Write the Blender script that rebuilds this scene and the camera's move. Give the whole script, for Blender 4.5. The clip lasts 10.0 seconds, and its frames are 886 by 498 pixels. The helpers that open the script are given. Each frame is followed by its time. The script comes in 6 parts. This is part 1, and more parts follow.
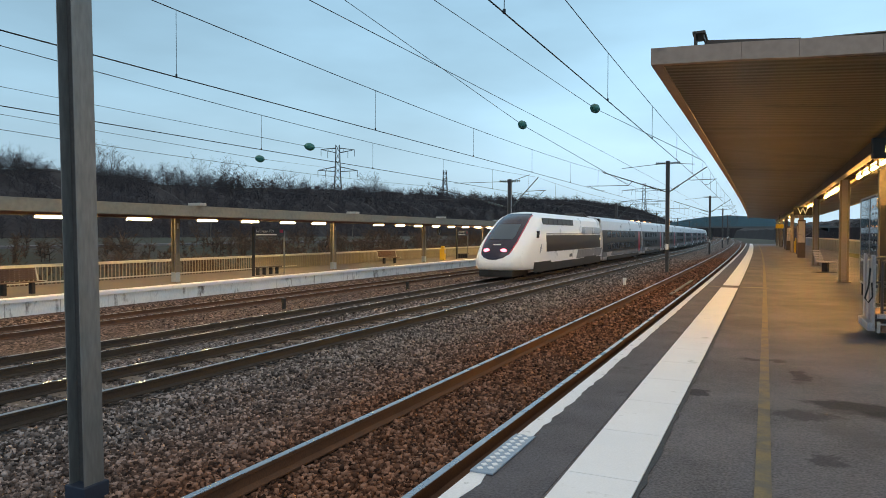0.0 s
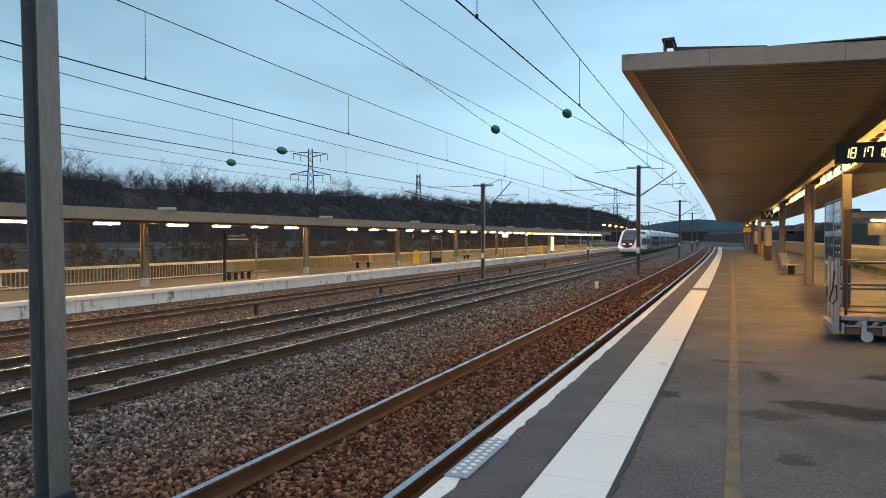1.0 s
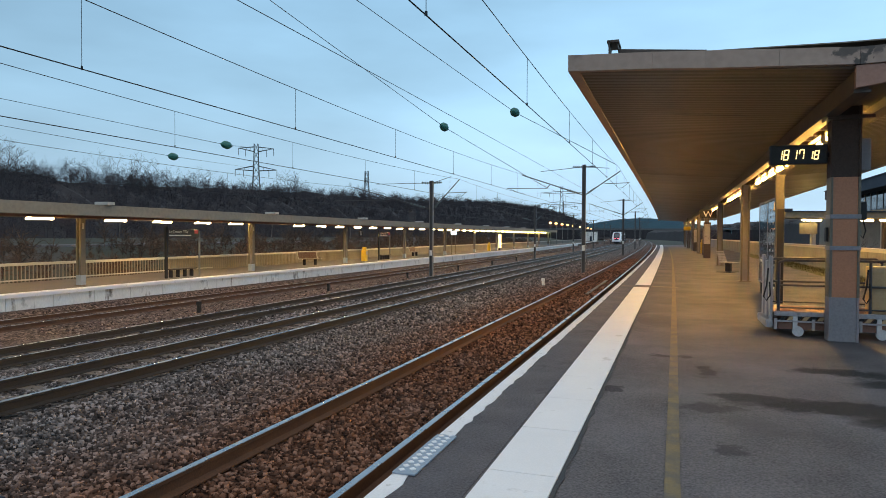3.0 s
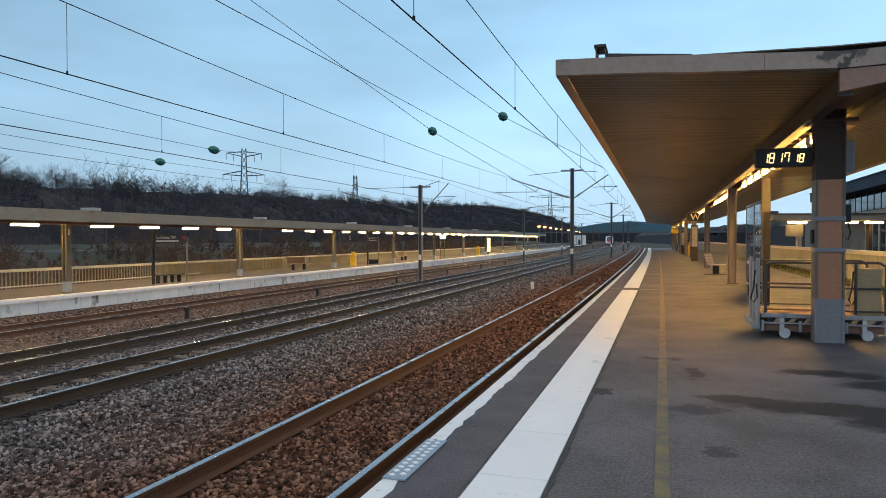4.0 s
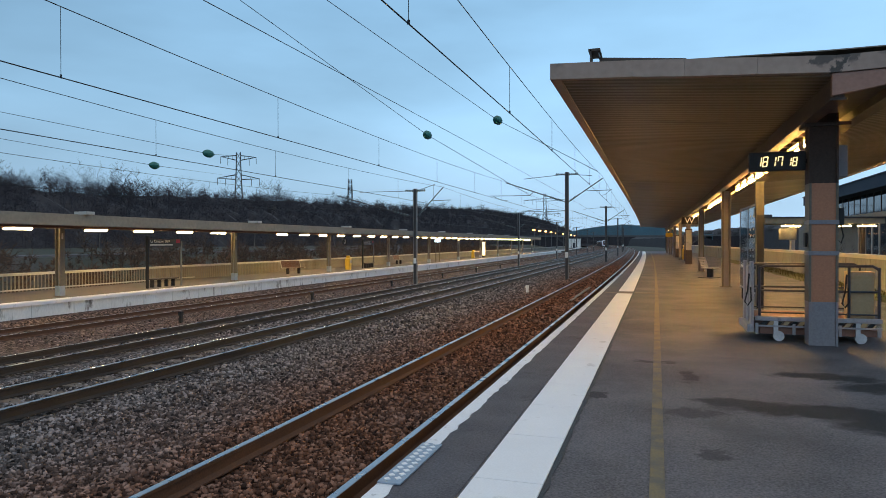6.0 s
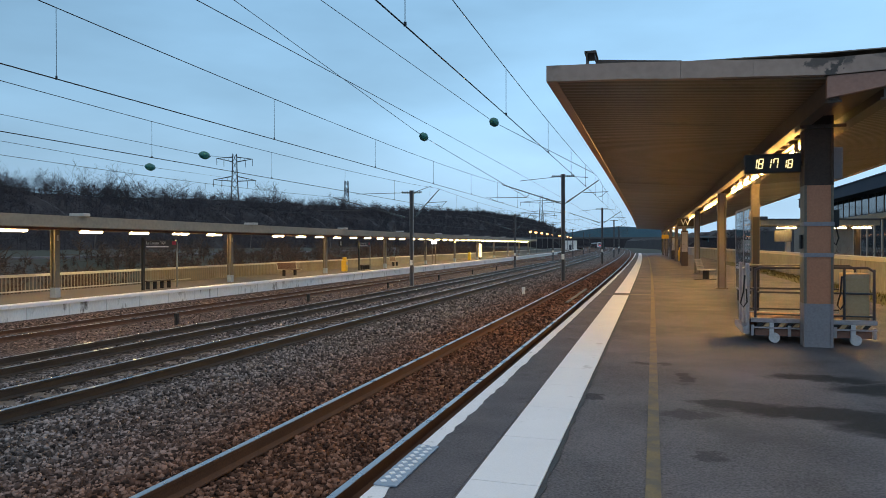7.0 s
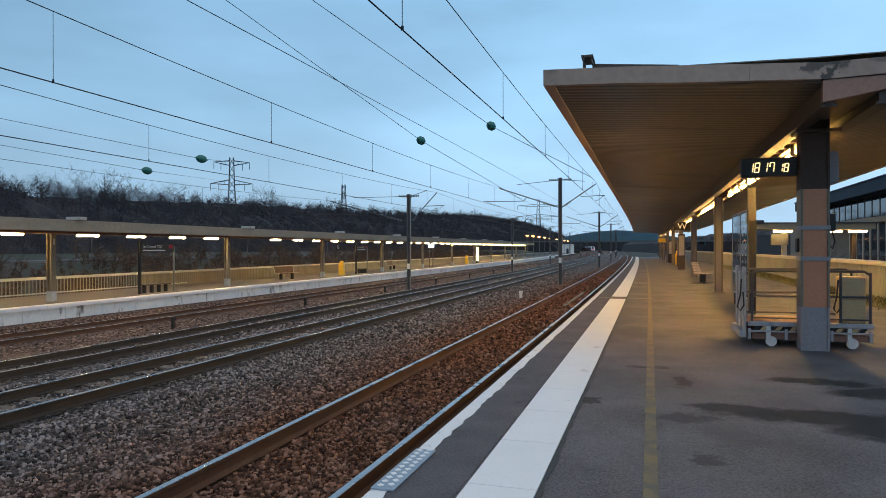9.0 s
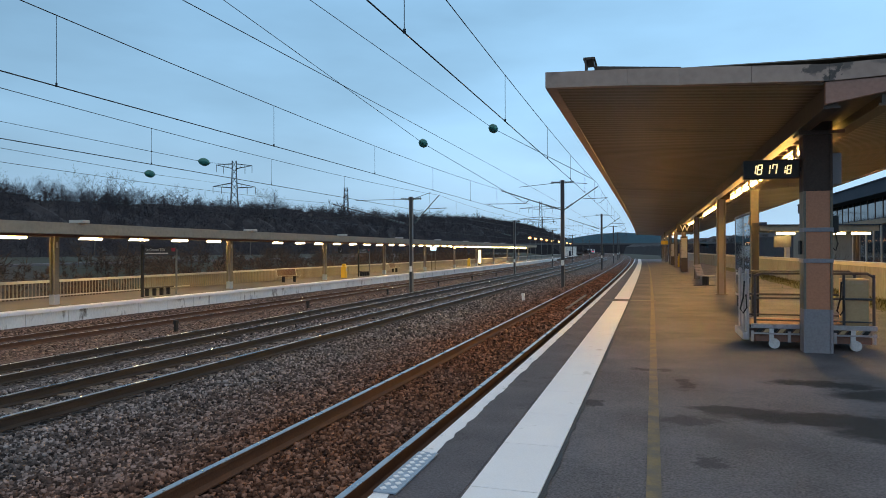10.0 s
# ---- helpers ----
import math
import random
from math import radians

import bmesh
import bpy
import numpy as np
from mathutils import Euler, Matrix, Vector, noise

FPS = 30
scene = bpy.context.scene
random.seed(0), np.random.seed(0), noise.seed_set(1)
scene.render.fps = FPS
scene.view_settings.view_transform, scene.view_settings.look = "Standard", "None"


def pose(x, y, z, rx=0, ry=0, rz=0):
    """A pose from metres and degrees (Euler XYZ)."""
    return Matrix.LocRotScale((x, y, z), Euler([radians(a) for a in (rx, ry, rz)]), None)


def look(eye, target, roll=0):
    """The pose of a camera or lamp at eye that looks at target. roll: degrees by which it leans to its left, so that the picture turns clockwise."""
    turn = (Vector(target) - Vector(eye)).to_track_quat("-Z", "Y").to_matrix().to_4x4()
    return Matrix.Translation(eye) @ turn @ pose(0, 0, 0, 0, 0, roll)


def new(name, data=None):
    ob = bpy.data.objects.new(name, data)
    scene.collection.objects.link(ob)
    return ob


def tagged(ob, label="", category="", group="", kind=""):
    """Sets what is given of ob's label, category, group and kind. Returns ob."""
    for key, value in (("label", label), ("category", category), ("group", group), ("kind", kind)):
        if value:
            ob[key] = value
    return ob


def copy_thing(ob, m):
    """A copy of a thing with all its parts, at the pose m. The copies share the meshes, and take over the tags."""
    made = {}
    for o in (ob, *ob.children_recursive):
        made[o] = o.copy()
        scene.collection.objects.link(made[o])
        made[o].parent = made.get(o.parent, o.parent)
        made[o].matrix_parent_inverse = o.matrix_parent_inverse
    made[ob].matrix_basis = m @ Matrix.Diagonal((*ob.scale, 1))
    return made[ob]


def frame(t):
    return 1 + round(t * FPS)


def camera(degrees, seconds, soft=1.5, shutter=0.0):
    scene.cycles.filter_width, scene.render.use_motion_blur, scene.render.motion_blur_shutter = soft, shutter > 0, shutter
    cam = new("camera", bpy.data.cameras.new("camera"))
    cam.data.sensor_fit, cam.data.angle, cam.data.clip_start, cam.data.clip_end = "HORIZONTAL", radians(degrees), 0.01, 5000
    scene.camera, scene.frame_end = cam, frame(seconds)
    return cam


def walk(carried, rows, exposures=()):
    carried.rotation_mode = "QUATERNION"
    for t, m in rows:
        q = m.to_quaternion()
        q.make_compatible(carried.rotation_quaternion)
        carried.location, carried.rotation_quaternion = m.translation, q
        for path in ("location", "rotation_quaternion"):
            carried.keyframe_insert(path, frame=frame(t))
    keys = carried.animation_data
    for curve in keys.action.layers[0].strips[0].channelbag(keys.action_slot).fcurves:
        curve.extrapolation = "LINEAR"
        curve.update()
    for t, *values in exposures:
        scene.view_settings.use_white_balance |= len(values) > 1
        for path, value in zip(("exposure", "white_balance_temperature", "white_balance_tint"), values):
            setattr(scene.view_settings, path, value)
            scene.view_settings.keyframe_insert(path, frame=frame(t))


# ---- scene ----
# ---------------------------------------------------------------- camera
cam = camera(66.54, 10.0, soft=0.9)
EYE_Z = 1.465
TURNS = [  # seconds, yaw, pitch, roll
    (0, 25.652, -1.299, -0.137),
    (0.5, 24.475, -1.068, -0.235),
    (1, 23.417, -0.945, -0.015),
    (1.5, 22.030, -1.074, -0.043),
    (2, 20.810, -0.932, -0.122),
    (2.5, 19.944, -0.897, -0.572),
    (3, 19.043, -1.173, -0.262),
    (4.5, 17.899, -0.560, 0.080),
    (5, 17.756, -0.389, 0.129),
    (5.5, 17.770, -0.523, 0.126),
    (7, 17.376, -0.360, 0.092),
    (7.5, 17.313, -0.222, 0.124),
    (8, 17.141, -0.183, -0.001),
    (8.5, 17.122, -0.168, 0.055),
    (9, 17.139, -0.050, 0.099),
    (9.5, 17.233, 0.091, 0.196),
    (10, 17.336, 0.171, 0.183)]
walk(cam, [(t, pose(0, 0, EYE_Z, 90 + p, r, y)) for t, y, p, r in TURNS],
     exposures=[(0.0, 0.1, 7500, 10), (1.0, 0.08, 7250, 10), (3.0, 0.04, 7000, 10), (4.5, 0.07, 6850, 10), (5.0, -0.05, 6680, 10), (5.5, -0.13, 6560, 10), (10.0, -0.14, 6550, 10)])

# ---------------------------------------------------------------- sky, dusk light, exposure
world = bpy.data.worlds.new("dusk_sky")
scene.world = world
world.use_nodes = True
wn = world.node_tree.nodes
wl = world.node_tree.links
wn.clear()
w_out = wn.new("ShaderNodeOutputWorld")
w_bg = wn.new("ShaderNodeBackground")
w_sky = wn.new("ShaderNodeTexSky")
w_sky.sky_type = 'NISHITA'
w_sky.sun_disc = False
w_sky.sun_elevation = radians(2.0)
w_sky.sun_rotation = radians(200)
w_co = wn.new("ShaderNodeTexCoord")
w_sep = wn.new("ShaderNodeSeparateXYZ")
w_ramp = wn.new("ShaderNodeValToRGB")
w_ramp.color_ramp.elements[0].position = 0.0
w_ramp.color_ramp.elements[0].color = (0.46, 0.72, 0.98, 1)
w_ramp.color_ramp.elements[1].position = 1.0
w_ramp.color_ramp.elements[1].color = (0.5, 0.5, 0.5, 1)
for at, c in ((0.2, (0.37, 0.67, 0.98)), (0.45, (0.32, 0.63, 0.98)), (0.68, (0.46, 0.5, 0.54))):
    e = w_ramp.color_ramp.elements.new(at)
    e.color = (*c, 1)
w_map = wn.new("ShaderNodeMapping")
w_map.inputs["Scale"].default_value = (1.2, 1.2, 4.0)
w_noise = wn.new("ShaderNodeTexNoise")
w_noise.inputs["Scale"].default_value = 1.6
w_noise.inputs["Detail"].default_value = 5
w_cloud = wn.new("ShaderNodeMapRange")
w_cloud.inputs["From Min"].default_value = 0.3
w_cloud.inputs["From Max"].default_value = 0.7
w_cloud.inputs["To Min"].default_value = 0.78
w_cloud.inputs["To Max"].default_value = 1.16
w_mul = wn.new("ShaderNodeVectorMath")
w_mul.operation = 'SCALE'
w_skys = wn.new("ShaderNodeVectorMath")
w_skys.operation = 'SCALE'
w_skys.inputs["Scale"].default_value = 0.02
w_add = wn.new("ShaderNodeVectorMath")
w_add.operation = 'ADD'
wl.new(w_co.outputs["Generated"], w_sep.inputs[0])
wl.new(w_sep.outputs["Z"], w_ramp.inputs[0])
wl.new(w_co.outputs["Generated"], w_map.inputs[0])
wl.new(w_map.outputs[0], w_noise.inputs["Vector"])
wl.new(w_noise.outputs[0], w_cloud.inputs[0])
w_side = wn.new("ShaderNodeMapRange")
w_side.inputs["From Min"].default_value = -0.75
w_side.inputs["From Max"].default_value = 0.1
w_side.inputs["To Min"].default_value = 0.76
w_side.inputs["To Max"].default_value = 1.12
w_both = wn.new("ShaderNodeMath")
w_both.operation = 'MULTIPLY'
wl.new(w_sep.outputs["X"], w_side.inputs[0])
wl.new(w_side.outputs[0], w_both.inputs[0])
wl.new(w_cloud.outputs[0], w_both.inputs[1])
wl.new(w_ramp.outputs[0], w_mul.inputs[0])
wl.new(w_both.outputs[0], w_mul.inputs["Scale"])
wl.new(w_sky.outputs[0], w_skys.inputs[0])
wl.new(w_mul.outputs[0], w_add.inputs[0])
wl.new(w_skys.outputs[0], w_add.inputs[1])
wl.new(w_add.outputs[0], w_bg.inputs[0])
wl.new(w_bg.outputs[0], w_out.inputs[0])
w_bg.inputs[1].default_value = 1.06

sun_data = bpy.data.lights.new("dusk_glow", 'SUN')
sun_data.energy = 0.3
sun_data.angle = radians(40)
sun_data.color = (1.0, 0.97, 0.94)
sun_ob = new("sun", sun_data)
sun_ob.matrix_world = look((0, 0, 60), (-18, 26, 0))
scene.view_settings.exposure = 0.0
TUBE_GLOW, FAR_GLOW = 245.0, 140.0

# ---------------------------------------------------------------- helpers of this scene
BEND = 4800.0  # radius of the line's curve to the left


def cv(x, y, z):
    """A place beside the line: x across, y along, z up."""
    return Vector((x - y * y / (2 * BEND), y, z))


def cpose(x, y, z, rz=0.0, rx=0.0, ry=0.0):
    """A pose beside the line, turned with it."""
    return Matrix.Translation(cv(x, y, z)) @ pose(0, 0, 0, rx, ry, rz + math.degrees(y / BEND))


def mesh_ob(name, bm, material, smooth=False):
    me = bpy.data.meshes.new(name)
    bmesh.ops.recalc_face_normals(bm, faces=bm.faces)
    bm.to_mesh(me)
    bm.free()
    if material:
        me.materials.append(material)
    if smooth:
        for p in me.polygons:
            p.use_smooth = True
    return new(name, me)


def part(name, bm, material, parent, label="", smooth=False):
    ob = mesh_ob(name, bm, material, smooth)
    ob.parent = parent
    if label:
        tagged(ob, label)
    return ob


def raw_ob(name, verts, faces, material):
    me = bpy.data.meshes.new(name)
    me.from_pydata(verts, [], faces)
    me.update()
    me.materials.append(material)
    return new(name, me)


def add_box(bm, x0, x1, y0, y1, z0, z1, bevel=0.0, m=None):
    r = bmesh.ops.create_cube(bm, size=1)
    vs = r["verts"]
    bmesh.ops.scale(bm, vec=(x1 - x0, y1 - y0, z1 - z0), verts=vs)
    bmesh.ops.translate(bm, vec=((x0 + x1) / 2, (y0 + y1) / 2, (z0 + z1) / 2), verts=vs)
    if m:
        bmesh.ops.transform(bm, matrix=m, verts=vs)
    if bevel > 0:
        es = list({ed for v in vs for ed in v.link_edges})
        bmesh.ops.bevel(bm, geom=es, offset=bevel, segments=2, profile=0.6, affect='EDGES')
    return bm


def box(x0, x1, y0, y1, z0, z1, bevel=0.0, m=None):
    return add_box(bmesh.new(), x0, x1, y0, y1, z0, z1, bevel, m)


def add_tube(bm, pts, r, n=8, closed=False):
    """A round bar along pts; r is one radius or one for each point."""
    pts = [Vector(p) for p in pts]
    rs = r if isinstance(r, (list, tuple)) else [r] * len(pts)
    rings = []
    for i, p in enumerate(pts):
        a, b = pts[max(i - 1, 0)], pts[min(i + 1, len(pts) - 1)]
        d = (b - a).normalized()
        s = d.cross(Vector((0, 0, 1)))
        if s.length < 1e-3:
            s = Vector((1, 0, 0))
        s.normalize()
        t = d.cross(s)
        rings.append([bm.verts.new(p + (s * math.cos(k * math.tau / n) + t * math.sin(k * math.tau / n)) * rs[i]) for k in range(n)])
    for a, b in zip(rings, rings[1:]):
        for k in range(n):
            bm.faces.new((a[k], a[(k + 1) % n], b[(k + 1) % n], b[k]))
    bm.faces.new(rings[0])
    bm.faces.new(rings[-1][::-1])
    return bm


def tube(pts, r, n=8):
    return add_tube(bmesh.new(), pts, r, n)


def steps_y(y0, y1, step):
    n = max(1, math.ceil((y1 - y0) / step))
    return [y0 + (y1 - y0) * i / n for i in range(n + 1)]


def add_sweep(bm, profile, y0, y1, step=6.0, closed=True):
    """The cross-section profile (x, z) carried along the line from y0 to y1."""
    rings = [[bm.verts.new(cv(x, y, z)) for x, z in profile] for y in steps_y(y0, y1, step)]
    n = len(profile)
    for a, b in zip(rings, rings[1:]):
        for k in range(n if closed else n - 1):
            bm.faces.new((a[k], a[(k + 1) % n], b[(k + 1) % n], b[k]))
    if closed:
        bm.faces.new(rings[0])
        bm.faces.new(rings[-1][::-1])
    return bm


def sweep(profile, y0, y1, step=6.0, closed=True):
    return add_sweep(bmesh.new(), profile, y0, y1, step, closed)


def rect(x0, x1, z0, z1):
    return [(x0, z0), (x1, z0), (x1, z1), (x0, z1)]


def empty(name, m, label, category, group="", kind=""):
    ob = new(name)
    ob.empty_display_size = 0.2
    ob.matrix_world = m
    return tagged(ob, label, category, group, kind)


# ---------------------------------------------------------------- materials
def mat(name, base, rough=0.8, metal=0.0, spec=0.5):
    m = bpy.data.materials.new(name)
    m.use_nodes = True
    b = m.node_tree.nodes["Principled BSDF"]
    b.inputs["Base Color"].default_value = (*base, 1)
    b.inputs["Roughness"].default_value = rough
    b.inputs["Metallic"].default_value = metal
    b.inputs["Specular IOR Level"].default_value = spec
    return m


def nd(m, kind, **kw):
    n = m.node_tree.nodes.new(kind)
    for k, v in kw.items():
        n.inputs[k].default_value = v
    return n


def mottled(name, c0, c1, scale, rough=0.85, fine=None, bump=0.0, bump_scale=None, metal=0.0, stretch=(1, 1, 1), dirt=None, dirt_scale=0.5, dirt_from=0.55, rough_var=0.15):
    """Two colours by noise at two scales, optional stains, bump and uneven gloss."""
    m = mat(name, c0, rough, metal)
    t = m.node_tree
    bsdf = t.nodes["Principled BSDF"]
    co = nd(m, "ShaderNodeTexCoord")
    mp = nd(m, "ShaderNodeMapping", Scale=stretch)
    t.links.new(co.outputs["Object"], mp.inputs[0])
    a = nd(m, "ShaderNodeTexNoise", Scale=scale, Detail=6.0, Roughness=0.6)
    b = nd(m, "ShaderNodeTexNoise", Scale=fine or scale * 14, Detail=3.0)
    t.links.new(mp.outputs[0], a.inputs["Vector"])
    t.links.new(mp.outputs[0], b.inputs["Vector"])
    mx = nd(m, "ShaderNodeMath")
    mx.operation = 'MULTIPLY_ADD'
    mx.inputs[1].default_value = 0.5
    t.links.new(b.outputs[0], mx.inputs[0])
    hf = nd(m, "ShaderNodeMath")
    hf.operation = 'MULTIPLY'
    hf.inputs[1].default_value = 0.5
    t.links.new(a.outputs[0], hf.inputs[0])
    t.links.new(hf.outputs[0], mx.inputs[2])
    rp = nd(m, "ShaderNodeValToRGB")
    rp.color_ramp.elements[0].position, rp.color_ramp.elements[1].position = 0.36, 0.64
    rp.color_ramp.elements[0].color, rp.color_ramp.elements[1].color = (*c0, 1), (*c1, 1)
    t.links.new(mx.outputs[0], rp.inputs[0])
    col = rp.outputs[0]
    if dirt:
        d = nd(m, "ShaderNodeTexNoise", Scale=dirt_scale, Detail=5.0, Roughness=0.65)
        t.links.new(mp.outputs[0], d.inputs["Vector"])
        dr = nd(m, "ShaderNodeMapRange")
        dr.inputs["From Min"].default_value = dirt_from
        dr.inputs["From Max"].default_value = dirt_from + 0.14
        t.links.new(d.outputs[0], dr.inputs[0])
        mixc = nd(m, "ShaderNodeMix")
        mixc.data_type = 'RGBA'
        t.links.new(dr.outputs[0], mixc.inputs["Factor"])
        t.links.new(col, mixc.inputs[6])
        mixc.inputs[7].default_value = (*dirt, 1)
        col = mixc.outputs[2]
    t.links.new(col, bsdf.inputs["Base Color"])
    rr = nd(m, "ShaderNodeMapRange")
    rr.inputs["To Min"].default_value = max(0.05, rough - rough_var)
    rr.inputs["To Max"].default_value = min(1.0, rough + rough_var)
    t.links.new(a.outputs[0], rr.inputs[0])
    t.links.new(rr.outputs[0], bsdf.inputs["Roughness"])
    if bump > 0:
        bn = nd(m, "ShaderNodeTexNoise", Scale=bump_scale or scale * 20, Detail=4.0)
        t.links.new(mp.outputs[0], bn.inputs["Vector"])
        bp = nd(m, "ShaderNodeBump", Strength=bump, Distance=0.01)
        t.links.new(bn.outputs[0], bp.inputs["Height"])
        t.links.new(bp.outputs[0], bsdf.inputs["Normal"])
    return m


def glow(name, colour, strength):
    m = mat(name, (0.8, 0.8, 0.8), 0.4)
    b = m.node_tree.nodes["Principled BSDF"]
    b.inputs["Emission Color"].default_value = (*colour, 1)
    b.inputs["Emission Strength"].default_value = strength
    return m


def glass(name, tint, rough=0.03):
    m = mat(name, tint, rough)
    b = m.node_tree.nodes["Principled BSDF"]
    b.inputs["Transmission Weight"].default_value = 1.0
    b.inputs["IOR"].default_value = 1.2
    return m


M = {}
M["asphalt"] = mottled("platform_asphalt", (0.05, 0.047, 0.053), (0.19, 0.176, 0.186), 0.7, 0.8, 60, 0.9, 85, dirt=(0.075, 0.07, 0.073), dirt_scale=0.5, dirt_from=0.54)
M["parapet"] = mottled("stained_parapet", (0.19, 0.19, 0.195), (0.28, 0.28, 0.28), 0.8, 0.9, 12, 0.2, 50, stretch=(1, 1, 0.3), dirt=(0.12, 0.115, 0.1), dirt_scale=1.6, dirt_from=0.55)
def stains(m, spots, colour, keep=(1, 1, 0)):
    """Damp spots with soft ragged edges (x, y, half length, half width, turn), mixed over the base colour and glossier."""
    t = m.node_tree
    b = t.nodes["Principled BSDF"]
    src = b.inputs["Base Color"].links[0].from_socket
    co = nd(m, "ShaderNodeTexCoord")
    ns = nd(m, "ShaderNodeTexNoise", Scale=3.4, Detail=8.0, Roughness=0.7)
    t.links.new(co.outputs["Object"], ns.inputs["Vector"])
    sub = nd(m, "ShaderNodeVectorMath")
    sub.operation = 'MULTIPLY_ADD'
    sub.inputs[1].default_value = (0.75, 0.75, 0)
    t.links.new(ns.outputs["Color"], sub.inputs[0])
    t.links.new(co.outputs["Object"], sub.inputs[2])
    acc = None
    for x, y, rx, ry, turn, power in spots:
        mp = nd(m, "ShaderNodeMapping", Location=(x + 0.375, y + 0.375, 0), Rotation=(0, 0, turn), Scale=(rx, ry, 1.0)) if keep[1] else nd(m, "ShaderNodeMapping", Location=(x + 0.375, 0, y), Scale=(rx, 1.0, ry))
        mp.vector_type = 'TEXTURE'
        t.links.new(sub.outputs[0], mp.inputs[0])
        fl = nd(m, "ShaderNodeVectorMath")
        fl.operation = 'MULTIPLY'
        fl.inputs[1].default_value = keep
        t.links.new(mp.outputs[0], fl.inputs[0])
        ln = nd(m, "ShaderNodeVectorMath")
        ln.operation = 'LENGTH'
        t.links.new(fl.outputs[0], ln.inputs[0])
        mr = nd(m, "ShaderNodeMapRange")
        mr.inputs["From Min"].default_value, mr.inputs["From Max"].default_value = 1.15, 0.72
        mr.inputs["To Max"].default_value = power
        t.links.new(ln.outputs["Value"], mr.inputs[0])
        if acc is None:
            acc = mr.outputs[0]
        else:
            mx = nd(m, "ShaderNodeMath")
            mx.operation = 'MAXIMUM'
            t.links.new(acc, mx.inputs[0])
            t.links.new(mr.outputs[0], mx.inputs[1])
            acc = mx.outputs[0]
    mix = nd(m, "ShaderNodeMix")
    mix.data_type = 'RGBA'
    t.links.new(acc, mix.inputs["Factor"])
    t.links.new(src, mix.inputs[6])
    mix.inputs[7].default_value = (*colour, 1)
    t.links.new(mix.outputs[2], b.inputs["Base Color"])


stains(M["asphalt"], [(1.45, 6.55, 0.95, 0.26, 0.05, 1.0), (0.7, 6.7, 0.4, 0.2, 0.1, 0.9), (2.0, 6.2, 0.7, 0.36, 0, 1.0), (1.75, 8.25, 0.6, 0.2, -0.1, 1.0), (2.5, 7.8, 0.9, 0.3, 0.1, 1.0),
                      (0.33, 7.85, 0.1, 0.34, 0, 0.85), (0.35, 5.05, 0.13, 0.15, 0, 0.65), (-0.03, 8.7, 0.26, 0.11, 0, 0.7), (0.25, 6.2, 0.28, 0.15, 0.1, 0.6), (-0.6, 6.6, 0.14, 0.16, 0, 0.85), (2.8, 6.8, 0.6, 0.3, 0.2, 0.95), (-1.2, 9.4, 0.2, 0.7, 0, 0.5)], (0.018, 0.0175, 0.019))
M["edge_asphalt"] = mottled("edge_asphalt", (0.05, 0.046, 0.054), (0.14, 0.13, 0.143), 1.6, 0.8, 60, 0.8, 90, dirt=(0.028, 0.026, 0.03), dirt_scale=1.3, dirt_from=0.6)
M["tar"] = mottled("tar", (0.016, 0.016, 0.018), (0.04, 0.038, 0.04), 6.0, 0.6, 80, 0.3, 120)
M["far_asphalt"] = mottled("far_asphalt", (0.11, 0.093, 0.077), (0.17, 0.145, 0.12), 0.5, 0.85, 60)
M["white_slab"] = mottled("white_painted_slab", (0.84, 0.83, 0.84), (0.92, 0.91, 0.92), 1.5, 0.6, 90, 0.15, 200, dirt=(0.5, 0.48, 0.46), dirt_scale=3.0, dirt_from=0.62)
M["nosing"] = mottled("chipped_white_paint", (0.78, 0.78, 0.8), (0.9, 0.9, 0.92), 4.0, 0.6, 70, 0.2, 150, dirt=(0.2, 0.19, 0.18), dirt_scale=9.0, dirt_from=0.6)
M["yellow_line"] = mottled("worn_yellow_paint", (0.15, 0.125, 0.075), (0.23, 0.18, 0.09), 2.5, 0.7, 60, 0.3, 200, dirt=(0.125, 0.11, 0.09), dirt_scale=4.0, dirt_from=0.44)
M["wall_white"] = mottled("platform_edge_wall", (0.7, 0.7, 0.68), (0.86, 0.86, 0.83), 0.8, 0.85, 20, stretch=(1, 1, 0.4), dirt=(0.16, 0.14, 0.12), dirt_scale=2.4, dirt_from=0.56)
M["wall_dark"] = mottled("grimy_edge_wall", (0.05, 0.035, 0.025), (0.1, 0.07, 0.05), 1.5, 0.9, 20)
M["concrete"] = mottled("concrete", (0.17, 0.155, 0.135), (0.25, 0.235, 0.205), 0.6, 0.85, 15, 0.2, 60, dirt=(0.14, 0.13, 0.1), dirt_scale=0.9, dirt_from=0.58)
M["fascia"] = mottled("canopy_fascia", (0.29, 0.205, 0.165), (0.38, 0.275, 0.22), 0.7, 0.6, 12, dirt=(0.07, 0.06, 0.055), dirt_scale=0.6, dirt_from=0.66)
M["far_fascia"] = mottled("far_canopy_fascia", (0.22, 0.185, 0.14), (0.3, 0.255, 0.195), 0.4, 0.7, 6)
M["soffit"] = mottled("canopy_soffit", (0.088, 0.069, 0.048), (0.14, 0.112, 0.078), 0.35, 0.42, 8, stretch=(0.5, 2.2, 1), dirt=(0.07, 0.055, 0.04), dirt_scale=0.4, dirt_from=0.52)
M["beam"] = mottled("beam_brown_paint", (0.24, 0.12, 0.085), (0.33, 0.17, 0.12), 0.8, 0.5, 20)
M["beam_dark"] = mottled("beam_dark_paint", (0.045, 0.031, 0.024), (0.075, 0.052, 0.04), 0.8, 0.55, 20)
